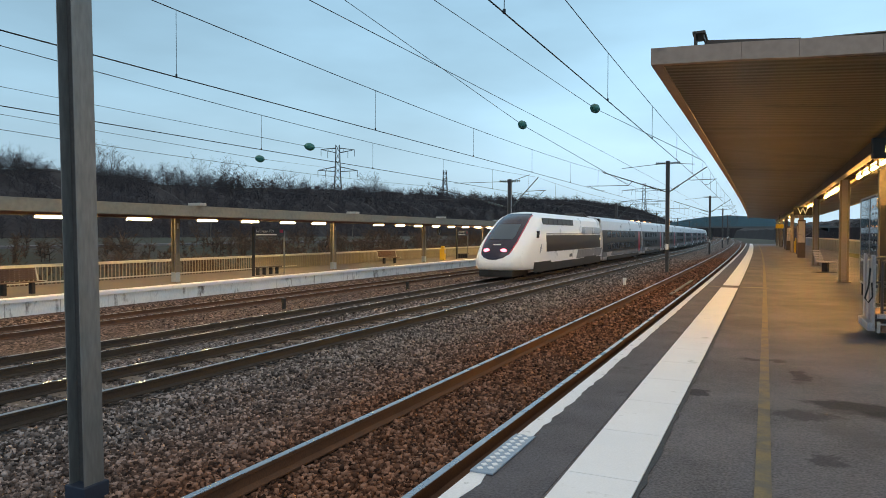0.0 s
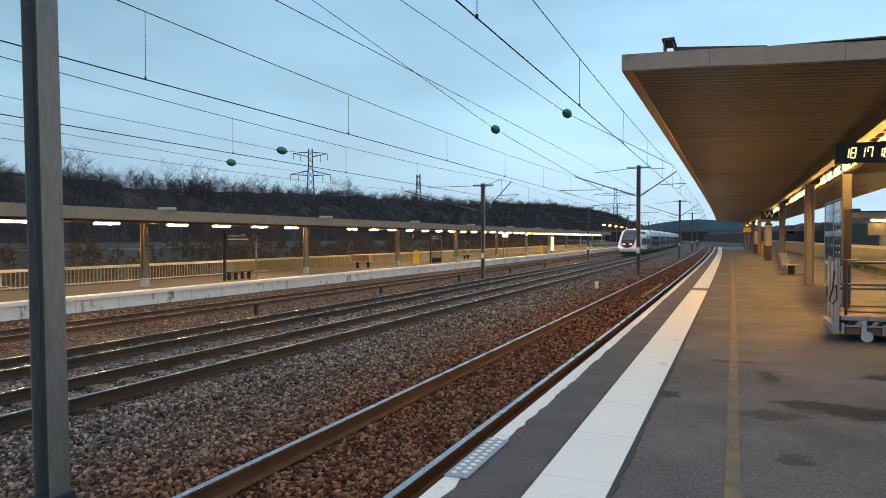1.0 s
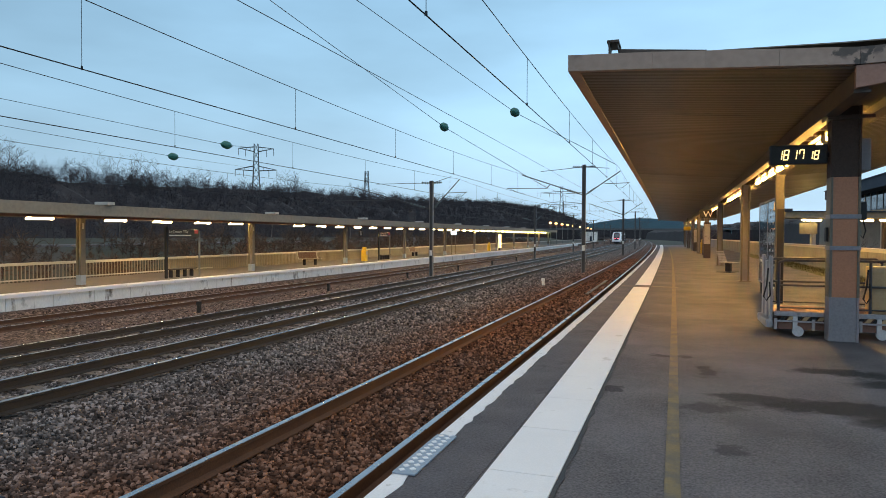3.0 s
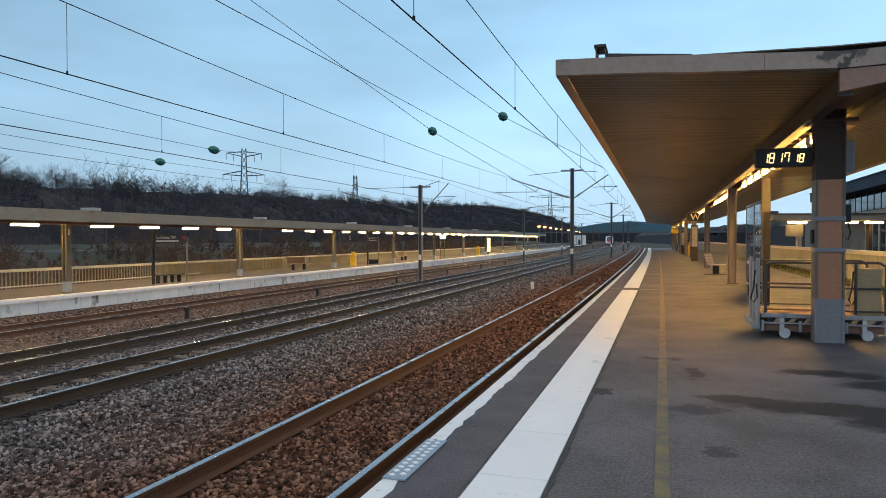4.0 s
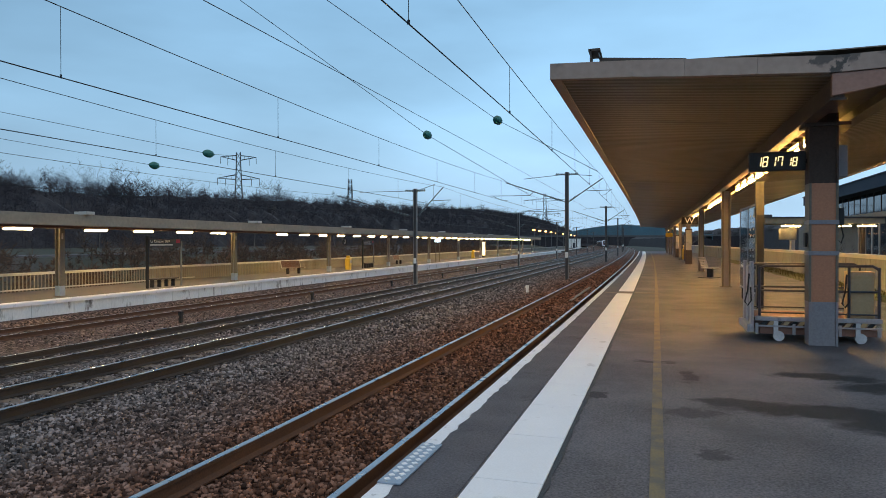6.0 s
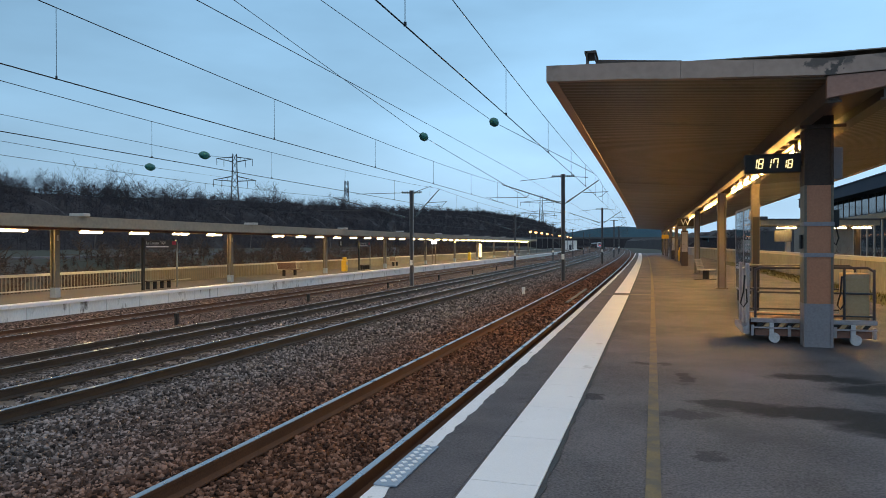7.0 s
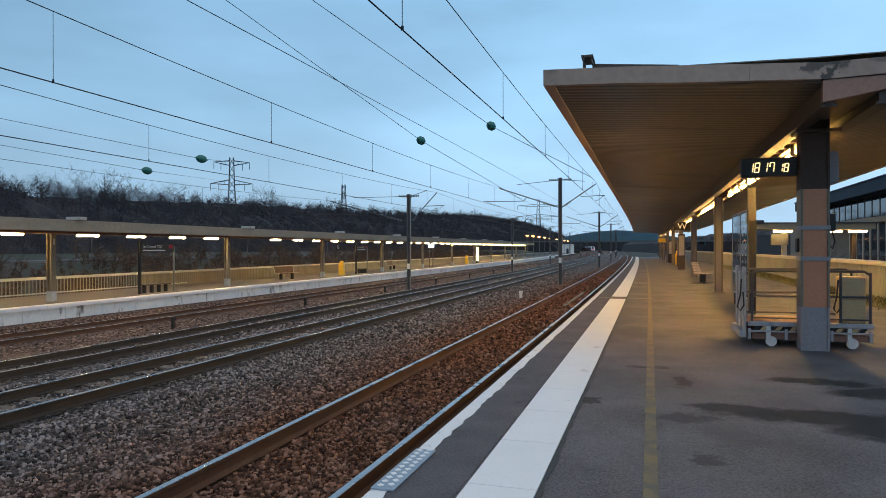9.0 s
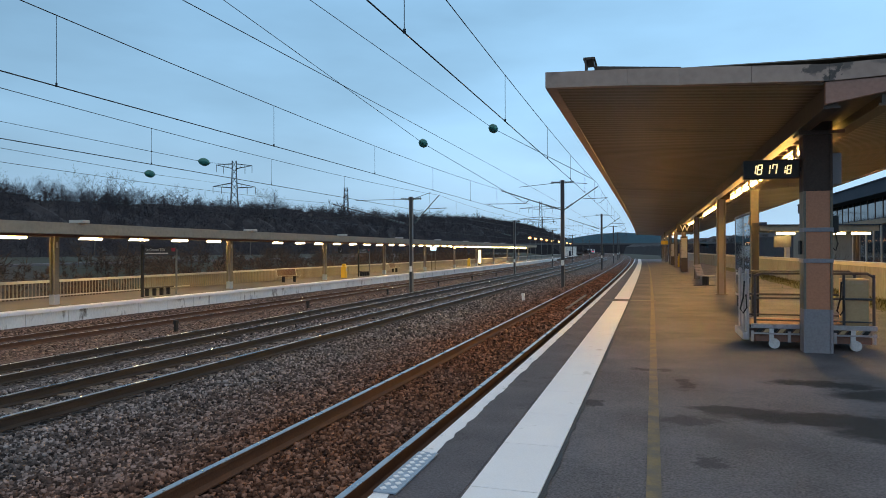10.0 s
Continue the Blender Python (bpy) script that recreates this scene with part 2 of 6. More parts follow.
M["pillar_upper"] = mottled("pillar_dark_brown", (0.045, 0.028, 0.021), (0.07, 0.043, 0.032), 1.2, 0.8, 40)
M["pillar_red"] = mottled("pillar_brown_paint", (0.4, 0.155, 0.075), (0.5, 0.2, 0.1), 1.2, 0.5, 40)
M["pillar_grey"] = mottled("pillar_grey_paint", (0.2, 0.18, 0.195), (0.26, 0.24, 0.255), 1.2, 0.5, 40)
M["column"] = mottled("column_paint", (0.12, 0.1, 0.072), (0.17, 0.142, 0.104), 0.8, 0.55, 20)
M["mast"] = mottled("galvanised_mast", (0.14, 0.145, 0.145), (0.22, 0.225, 0.225), 1.5, 0.55, 30, metal=0.25, stretch=(1, 1, 0.2), dirt=(0.09, 0.075, 0.06), dirt_scale=1.0, dirt_from=0.6)
# web tone: grime plus the shade between the flanges, put into the colour
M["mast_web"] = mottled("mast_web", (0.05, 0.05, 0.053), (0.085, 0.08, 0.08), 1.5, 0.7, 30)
M["wire"] = mat("copper_wire", (0.015, 0.018, 0.022), 0.5, 0.6)
M["rail_rust"] = mottled("rusty_rail", (0.07, 0.03, 0.016), (0.13, 0.06, 0.03), 3.0, 0.8, 60)
M["rail_dark"] = mottled("oily_rail", (0.02, 0.016, 0.014), (0.04, 0.032, 0.027), 3.0, 0.6, 60)
M["rail_top"] = mottled("polished_rail_head", (0.3, 0.31, 0.33), (0.42, 0.435, 0.46), 2.0, 0.28, 40, metal=0.8, rough_var=0.08)
M["sleeper"] = mottled("sleeper_concrete", (0.12, 0.09, 0.07), (0.2, 0.16, 0.13), 2.0, 0.9, 30)
M["grass"] = mottled("winter_grass", (0.02, 0.027, 0.014), (0.043, 0.043, 0.025), 0.08, 0.95, 1.5, dirt=(0.05, 0.038, 0.028), dirt_scale=0.05, dirt_from=0.5)
M["verge"] = mottled("verge_grass", (0.05, 0.06, 0.022), (0.11, 0.105, 0.04), 1.5, 0.95, 14)
M["hill"] = mottled("leaf_litter", (0.019, 0.018, 0.022), (0.04, 0.036, 0.041), 0.25, 0.97, 1.6, stretch=(1, 1, 0.15))
M["bark"] = mottled("bare_bark", (0.026, 0.024, 0.028), (0.052, 0.046, 0.049), 0.3, 0.95, 3.0)
def twig_material(name, dark, pale):
    m = mat(name, (0.03, 0.027, 0.028), 0.95)
    t = m.node_tree
    g_ = nd(m, "ShaderNodeNewGeometry")
    r = nd(m, "ShaderNodeValToRGB")
    r.color_ramp.elements[0].color, r.color_ramp.elements[1].color = dark, pale
    t.links.new(g_.outputs["Random Per Island"], r.inputs[0])
    t.links.new(r.outputs[0], t.nodes["Principled BSDF"].inputs["Base Color"])
    return m


M["twig"] = twig_material("bare_twigs", (0.024, 0.022, 0.028, 1), (0.078, 0.069, 0.078, 1))
M["scrub"] = twig_material("russet_twigs", (0.03, 0.026, 0.02, 1), (0.13, 0.075, 0.05, 1))
M["birch"] = mottled("pale_bark", (0.1, 0.09, 0.08), (0.17, 0.155, 0.14), 0.6, 0.9, 3.0)
M["shrub"] = mottled("russet_shrub", (0.06, 0.03, 0.02), (0.1, 0.055, 0.035), 0.6, 0.95, 4.0)
M["lattice"] = mat("pylon_steel", (0.05, 0.06, 0.07), 0.6, 0.5)
M["insulator"] = mottled("grey_glass_insulator", (0.06, 0.085, 0.085), (0.1, 0.13, 0.13), 3.0, 0.3, 20)
M["ball"] = mottled("faded_green_ball", (0.015, 0.12, 0.1), (0.03, 0.18, 0.15), 2.0, 0.5, 12)
M["tube"] = glow("fluorescent_tube", (1.0, 0.56, 0.15), TUBE_GLOW)
M["far_tube"] = glow("far_fluorescent_tube", (1.0, 0.68, 0.27), FAR_GLOW)
M["centre_panel"] = mottled("canopy_centre_panel", (0.1, 0.08, 0.05), (0.14, 0.115, 0.075), 0.8, 0.6, 10)
M["reflector"] = mat("lamp_reflector", (0.16, 0.11, 0.045), 0.5)
M["lamp_body"] = mat("lamp_body", (0.25, 0.22, 0.18), 0.5)
M["sodium"] = glow("sodium_lamp", (1.0, 0.4, 0.09), 7.0)
M["black"] = mat("black_plastic", (0.01, 0.01, 0.01), 0.65)
M["digits"] = glow("clock_digits", (1.0, 0.74, 0.26), 1.5)
M["bridge"] = mottled("teal_bridge_paint", (0.05, 0.12, 0.16), (0.075, 0.165, 0.21), 0.1, 0.6, 2.0)
M["bridge_dark"] = mottled("bridge_concrete", (0.08, 0.085, 0.09), (0.13, 0.135, 0.14), 0.1, 0.8, 2.0)
M["yellow"] = mottled("yellow_enamel", (0.6, 0.38, 0.02), (0.7, 0.46, 0.04), 2.0, 0.4, 20)
M["cart_steel"] = mottled("worn_grey_steel", (0.31, 0.285, 0.29), (0.42, 0.39, 0.395), 3.0, 0.5, 40, metal=0.2, dirt=(0.12, 0.09, 0.08), dirt_scale=4.0, dirt_from=0.6)
M["cart_dark"] = mottled("dark_rail_paint", (0.03, 0.032, 0.038), (0.05, 0.052, 0.06), 3.0, 0.5, 40)
M["cart_deck"] = mottled("worn_red_deck", (0.2, 0.09, 0.06), (0.28, 0.14, 0.1), 2.0, 0.7, 30)
M["wheel_white"] = mottled("dirty_white_wheel", (0.5, 0.48, 0.48), (0.66, 0.64, 0.64), 5.0, 0.5, 40)
M["panel_tan"] = mottled("tan_panel", (0.4, 0.26, 0.13), (0.47, 0.32, 0.17), 1.5, 0.6, 30)
M["bench_wood"] = mottled("varnished_slats", (0.09, 0.045, 0.03), (0.14, 0.07, 0.045), 2.0, 0.6, 40)
M["bench_metal"] = mottled("pale_bench_frame", (0.4, 0.37, 0.33), (0.5, 0.47, 0.42), 2.0, 0.5, 40)
M["sign_blue"] = mat("dark_sign_face", (0.03, 0.03, 0.038), 0.35)
M["sign_text"] = mat("white_lettering", (0.75, 0.75, 0.75), 0.5)
M["train_white"] = mottled("train_white", (0.9, 0.93, 0.97), (0.93, 0.95, 0.99), 0.3, 0.3, 5)
M["train_grey"] = mottled("train_grey", (0.22, 0.23, 0.26), (0.3, 0.31, 0.34), 0.3, 0.25, 5)
M["train_silver"] = mottled("train_silver", (0.5, 0.53, 0.59), (0.6, 0.63, 0.69), 0.3, 0.3, 5, metal=0.3)
M["train_dark"] = mat("train_dark_band", (0.012, 0.012, 0.016), 0.4, 0, 0.2)
M["train_navy"] = mat("train_navy", (0.02, 0.018, 0.04), 0.2)
M["train_red"] = mat("train_carmine", (0.4, 0.01, 0.05), 0.3)
M["train_under"] = mottled("train_underside", (0.01, 0.01, 0.011), (0.024, 0.024, 0.025), 1.0, 0.7, 10)
M["train_glass"] = mat("train_windscreen", (0.02, 0.03, 0.045), 0.12)
# windscreen glass with the sky's blue reflection mixed into its base colour
M["train_screen"] = mat("train_windscreen_sky", (0.05, 0.08, 0.11), 0.15)
M["tail_lamp"] = glow("tail_lamp", (1.0, 0.05, 0.09), 10.0)
M["warm_window"] = glow("lit_coach_window", (1.0, 0.62, 0.25), 0.08)
M["porch_tube"] = glow("porch_tube_glow", (1.0, 0.66, 0.24), 40.0)
M["navy_metal"] = mottled("navy_roof_metal", (0.012, 0.022, 0.045), (0.02, 0.034, 0.06), 0.4, 0.75, 8)
M["pane"] = mat("dark_window_pane", (0.02, 0.035, 0.05), 0.05, 0.0, 0.9)
M["steel_plate"] = mottled("pale_steel_plate", (0.27, 0.33, 0.4), (0.36, 0.42, 0.5), 4.0, 0.45, 60, metal=0.3)

stains(M["fascia"], [(1.8, 3.66, 0.09, 0.13, 0, 0.8), (2.0, 3.6, 0.06, 0.26, 0, 0.9), (2.14, 3.66, 0.09, 0.1, 0, 0.75), (1.9, 3.68, 0.14, 0.07, 0, 0.8), (1.3, 3.72, 0.12, 0.04, 0, 0.4), (2.6, 3.66, 0.2, 0.05, 0, 0.5)], (0.03, 0.028, 0.026), (1, 0, 1))

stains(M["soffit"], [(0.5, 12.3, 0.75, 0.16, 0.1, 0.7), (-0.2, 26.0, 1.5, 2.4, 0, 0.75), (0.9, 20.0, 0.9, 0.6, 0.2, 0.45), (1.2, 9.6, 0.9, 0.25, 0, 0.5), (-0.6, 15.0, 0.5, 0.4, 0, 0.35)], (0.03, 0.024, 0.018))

# ballast: stone colour from pale grey to rust, by the place across the line
def ballast_material(name, island):
    m = mat(name, (0.1, 0.08, 0.07), 0.95, 0.0, 0.15)
    t = m.node_tree
    b = t.nodes["Principled BSDF"]
    geo = nd(m, "ShaderNodeNewGeometry")
    co = nd(m, "ShaderNodeTexCoord")
    sp = nd(m, "ShaderNodeSeparateXYZ")
    t.links.new(co.outputs["Object"], sp.inputs[0])
    rust = nd(m, "ShaderNodeMapRange")
    rust.inputs["From Min"].default_value = -7.2
    rust.inputs["From Max"].default_value = -4.2
    t.links.new(sp.outputs["X"], rust.inputs[0])
    ns = nd(m, "ShaderNodeTexNoise", Scale=0.7, Detail=4.0)
    t.links.new(co.outputs["Object"], ns.inputs["Vector"])
    ad = nd(m, "ShaderNodeMath")
    ad.operation = 'MULTIPLY_ADD'
    ad.inputs[1].default_value = 0.9
    t.links.new(ns.outputs[0], ad.inputs[0])
    ad.inputs[2].default_value = -0.45
    a2 = nd(m, "ShaderNodeMath")
    a2.operation = 'ADD'
    a2.use_clamp = True
    t.links.new(rust.outputs[0], a2.inputs[0])
    t.links.new(ad.outputs[0], a2.inputs[1])
    r1 = nd(m, "ShaderNodeValToRGB")
    r1.color_ramp.elements[0].color, r1.color_ramp.elements[1].color = (0.03, 0.027, 0.027, 1), (0.46, 0.4, 0.385, 1)
    r2 = nd(m, "ShaderNodeValToRGB")
    r2.color_ramp.elements[0].color, r2.color_ramp.elements[1].color = (0.026, 0.014, 0.01, 1), (0.4, 0.205, 0.135, 1)
    for r, c in ((r1, (0.165, 0.14, 0.133, 1)), (r2, (0.16, 0.073, 0.044, 1))):
        mid = r.color_ramp.elements.new(0.6)
        mid.color = c
    if island:
        src = geo.outputs["Random Per Island"]
    else:
        vo = nd(m, "ShaderNodeTexVoronoi", Scale=16.0)
        t.links.new(co.outputs["Object"], vo.inputs["Vector"])
        s3 = nd(m, "ShaderNodeSeparateColor")
        t.links.new(vo.outputs["Color"], s3.inputs[0])
        src = s3.outputs[0]
        bp = nd(m, "ShaderNodeBump", Strength=1.0, Distance=0.04)
        bp.invert = True
        t.links.new(vo.outputs["Distance"], bp.inputs["Height"])
        t.links.new(bp.outputs[0], b.inputs["Normal"])
    # bed colours scaled down: shade in the gaps between loose stones, painted in
    if not island:
        for r in (r1, r2):
            for el in r.color_ramp.elements[1:]:
                el.color = tuple(0.72 * v for v in el.color[:3]) + (1,)
    t.links.new(src, r1.inputs[0])
    t.links.new(src, r2.inputs[0])
    far_rust = nd(m, "ShaderNodeMapRange")
    far_rust.inputs["From Min"].default_value, far_rust.inputs["From Max"].default_value = -16.0, -18.0
    far_rust.inputs["To Max"].default_value = 0.5
    t.links.new(sp.outputs["X"], far_rust.inputs[0])
    either = nd(m, "ShaderNodeMath")
    either.operation = 'MAXIMUM'
    t.links.new(far_rust.outputs[0], either.inputs[1])
    mx = nd(m, "ShaderNodeMix")
    mx.data_type = 'RGBA'
    t.links.new(a2.outputs[0], either.inputs[0])
    t.links.new(either.outputs[0], mx.inputs["Factor"])
    t.links.new(r1.outputs[0], mx.inputs[6])
    t.links.new(r2.outputs[0], mx.inputs[7])
    t.links.new(mx.outputs[2], b.inputs["Base Color"])
    return m


M["stone"] = ballast_material("ballast_stone", True)
M["bed"] = ballast_material("ballast_bed", False)

# ---------------------------------------------------------------- ground, line, platforms
Y0, Y1 = -60.0, 900.0
EDGE, FAR_EDGE, FAR_Z = -1.637, -22.9, -0.79
TRACKS = [  # right rail x, z; left rail x, z; side colour
    ((-2.463, -0.55), (-3.968, -0.55), "rail_rust"),
    ((-7.92, -0.63), (-9.422, -0.71), "rail_dark"),
    ((-12.117, -0.93), (-13.622, -1.0), "rail_dark"),
    ((-20.1, -1.5), (-21.6, -1.5), "rail_rust")]

g = sweep([(900, -9.0), (60, -4.5), (30, -2.2), (8, -1.9), (-1.0, -1.9), (-27, -2.6), (-31, -2.0), (-38, -0.9), (-46, 0.35), (-50, 0.5), (-62, 0.9), (-110, 0.9), (-260, -1.0), (-1500, -6.0)], -200, 2400, 40, closed=False)
tagged(mesh_ob("ground", g, M["grass"]), "rough winter grass and scrub around the line", "ground", kind="structure")

BED = [(-1.6, -0.74), (-4.7, -0.74), (-5.3, -0.9), (-6.6, -0.95), (-7.2, -0.83), (-10.0, -0.93), (-10.8, -1.02), (-11.5, -1.12), (-14.3, -1.2), (-15.2, -1.5), (-18.6, -1.75), (-19.4, -1.68), (-22.0, -1.64), (-22.4, -1.42), (-23.0, -1.4)]
bed_ob = mesh_ob("ballast_bed", sweep(BED + [(-23.0, -2.8), (-1.6, -2.8)], Y0, Y1, 8), M["bed"])
tagged(bed_ob, "ballast bed of grey and rust-stained stones under the tracks", "ballast", kind="structure")


def bed_z(x):
    for (xa, za), (xb, zb) in zip(BED, BED[1:]):
        if xb <= x <= xa:
            return za + (zb - za) * (x - xa) / (xb - xa)
    return BED[-1][1]


def rail_profile(x, z):
    return [(x - 0.07, z - 0.17), (x + 0.07, z - 0.17), (x + 0.07, z - 0.155), (x + 0.012, z - 0.13), (x + 0.012, z - 0.045), (x + 0.036, z - 0.03),
            (x + 0.036, z - 0.006), (x - 0.036, z - 0.006), (x - 0.036, z - 0.03), (x - 0.012, z - 0.045), (x - 0.012, z - 0.13), (x - 0.07, z - 0.155)]


for i, (ra, rb, side) in enumerate(TRACKS):
    line = empty("railway_track", Matrix(), "steel rails on sleepers in ballast" if side == "rail_dark" else "rust-brown steel rails on sleepers in ballast", "railway track", "tracks", "structure")
    for x, z in (ra, rb):
        r = part("rail", sweep(rail_profile(x, z), Y0, Y1, 8), M[side], line)
        part("rail_head", sweep(rect(x - 0.033, x + 0.033, z - 0.007, z), Y0, Y1, 8), M["rail_top"], r, "worn bright rail head")
    sl = bmesh.new()
    xm, zm = (ra[0] + rb[0]) / 2, (ra[1] + rb[1]) / 2
    y = 1.0
    while y < 130:
        add_box(sl, -1.2, 1.2, -0.13, 0.13, -0.33, -0.205, 0, cpose(xm, y, zm))
        y += 0.6
    so = part("sleepers", sl, M["sleeper"], line)
    tagged(so, kind="stuff")

# near platform: asphalt, edge wall, nosing, white band, yellow line
PLAT_END = 118.0
plat = mesh_ob("platform_near", sweep([(EDGE + 0.04, -0.004), (6.0, -0.004), (6.0, -2.2), (EDGE + 0.04, -2.2)], -40, PLAT_END, 4), M["asphalt"])
tagged(plat, "patched grey asphalt station platform", "platform", kind="structure")
nose = bmesh.new()
rnd = random.Random(5)
ys = steps_y(-8, PLAT_END, 0.12)
rings = []
for y in ys:
    w = EDGE + 0.125 + rnd.uniform(-0.014, 0.016)
    rings.append([nose.verts.new(cv(x, y, z)) for x, z in ((EDGE, -0.12), (EDGE, -0.01), (EDGE + 0.012, 0.004), (w, 0.004), (w, -0.12))])
for a, b in zip(rings, rings[1:]):
    for k in range(5):
        nose.faces.new((a[k], a[(k + 1) % 5], b[(k + 1) % 5], b[k]))
tagged(mesh_ob("platform_nosing", nose, M["nosing"]), "chipped white-painted platform nosing", "platform edge", kind="structure")
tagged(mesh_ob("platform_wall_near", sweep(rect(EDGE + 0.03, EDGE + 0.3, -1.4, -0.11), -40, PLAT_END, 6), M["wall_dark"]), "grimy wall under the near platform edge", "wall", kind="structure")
band = tagged(new("white_band"), "band of white-painted slabs along the platform", "platform marking", kind="structure")
y = -3.95
while y < PLAT_END - 1:
    if not 19.9 < y + 0.5 < 20.9:
        bm = bmesh.new()
        add_sweep(bm, [(-1.093, -0.03), (-0.66, -0.03), (-0.66, 0.006), (-0.664, 0.008), (-1.089, 0.008), (-1.093, 0.006)], y + 0.004, y + 0.996, 1.0)
        part("slab", bm, M["white_slab"], band)
    y += 1.0
tagged(mesh_ob("cross_joint", sweep(rect(-1.45, 0.1, -0.01, 0.002), 20.35, 20.62, 1), M["concrete"]), "concrete joint across the platform edge", "platform joint", kind="structure")
tagged(mesh_ob("edge_strip", sweep(rect(EDGE + 0.1, -1.115, -0.012, 0.001), -6, PLAT_END - 1, 4), M["edge_asphalt"]), "darker asphalt strip between nosing and white band", "platform strip", kind="structure")
tar = bmesh.new()
rings = []
for y in steps_y(-6, 40, 0.16):
    w1, w2 = rnd.uniform(0.02, 0.045), rnd.uniform(-0.004, 0.006)
    rings.append([tar.verts.new(cv(x, y, z)) for x, z in ((-0.659 + w2, -0.01), (-0.659 + w2, 0.0025), (-0.655 + w1, 0.0025), (-0.655 + w1, -0.01))])
for a, b in zip(rings, rings[1:]):
    for k in range(4):
        tar.faces.new((a[k], a[(k + 1) % 4], b[(k + 1) % 4], b[k]))
tagged(mesh_ob("tar_joint", tar, M["tar"]), "ragged tar joint beside the white band", "tar joint", kind="structure")
tagged(mesh_ob("yellow_line", sweep(rect(-0.048, 0.042, -0.01, 0.003), -6, PLAT_END - 2, 2), M["yellow_line"]), "worn yellow line painted on the asphalt", "platform marking", kind="structure")

tagged(mesh_ob("service_road", sweep(rect(-49.6, -46.6, 0.1, 0.53), -40, 420, 10), M["asphalt"]), "pale grey service road behind the far platform", "road", kind="structure")

# far platform
far = mesh_ob("platform_far", sweep([(FAR_EDGE - 0.3, FAR_Z), (-28.3, FAR_Z), (-28.3, -2.8), (FAR_EDGE - 0.3, -2.8)], -40, 312, 6), M["far_asphalt"])
tagged(far, "far station platform of brownish asphalt", "platform", kind="structure")
tagged(mesh_ob("platform_nosing_far", sweep(rect(FAR_EDGE - 0.6, FAR_EDGE, FAR_Z - 0.12, FAR_Z + 0.006), -40, 312, 6), M["white_slab"]), "white-painted edge slabs of the far platform", "platform edge", kind="structure")
fw = tagged(new("platform_wall_far"), "off-white stained concrete wall of the far platform", "wall", kind="structure")
y = -30.0
while y < 200:
    bm = sweep(rect(FAR_EDGE - 0.36, FAR_EDGE - 0.12, -2.0, FAR_Z - 0.12), y + 0.012, y + 1.988, 2)
    part("wall_panel", bm, M["wall_white"], fw)
    y += 2.0
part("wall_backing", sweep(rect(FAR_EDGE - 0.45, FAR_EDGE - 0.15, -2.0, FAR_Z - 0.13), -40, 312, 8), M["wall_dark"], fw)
# ---------------------------------------------------------------- near canopy
C0, C1 = 8.94, 100.0      # front end, far end
EAVE_X, EAVE_Z, VALLEY_X, VALLEY_Z = -1.356, 3.62, 1.98, 3.43
RX = 6.02                 # the other eave
BEAM_Z = 3.15
canopy = tagged(new("platform_canopy"), "long brown platform canopy with a ribbed soffit", "canopy", kind="structure")


def ribbed(xa, za, xb, zb):
    """A roof slab with fine ribs across its underside along the front stretch."""
    bm = bmesh.new()
    ya = C0 + 0.1
    stops = [ya + 0.0475 * k for k in range(330)] + [ya + 0.0475 * 330 + 6 * k for k in range(1, 13)]
    rings = []
    for k, y in enumerate(stops):
        d = -0.008 if (k // 2) % 2 and k < 330 else 0.0
        rings.append([bm.verts.new(cv(x, y, z)) for x, z in ((xa, za + d), (xb, zb + d), (xb, zb + 0.2), (xa, za + 0.17))])
    for a, b in zip(rings, rings[1:]):
        for k in range(4):
            bm.faces.new((a[k], a[(k + 1) % 4], b[(k + 1) % 4], b[k]))
    bm.faces.new(rings[0])
    bm.faces.new(rings[-1][::-1])
    return bm


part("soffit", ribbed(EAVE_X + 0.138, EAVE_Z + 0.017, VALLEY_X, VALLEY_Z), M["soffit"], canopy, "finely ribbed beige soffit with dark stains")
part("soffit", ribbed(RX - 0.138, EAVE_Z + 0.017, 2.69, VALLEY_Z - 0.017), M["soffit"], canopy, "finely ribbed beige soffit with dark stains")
# eaves
part("eave", sweep([(EAVE_X, EAVE_Z), (EAVE_X + 0.138, EAVE_Z - 0.004), (EAVE_X + 0.138, EAVE_Z + 0.19), (EAVE_X, EAVE_Z + 0.207)], C0 + 0.1, C1, 6), M["fascia"], canopy, "grey-brown metal eave")
part("eave", sweep([(RX, EAVE_Z), (RX - 0.138, EAVE_Z - 0.004), (RX - 0.138, EAVE_Z + 0.19), (RX, EAVE_Z + 0.2)], C0 + 0.1, C1, 6), M["fascia"], canopy, "grey-brown metal eave")
part("roof_sheet", sweep([(EAVE_X, EAVE_Z + 0.212), (EAVE_X, EAVE_Z + 0.22), (1.92, VALLEY_Z + 0.36), (RX, EAVE_Z + 0.203), (RX, EAVE_Z + 0.194), (1.92, VALLEY_Z + 0.345)], C0 + 0.26, C1, 6), M["concrete"], canopy)
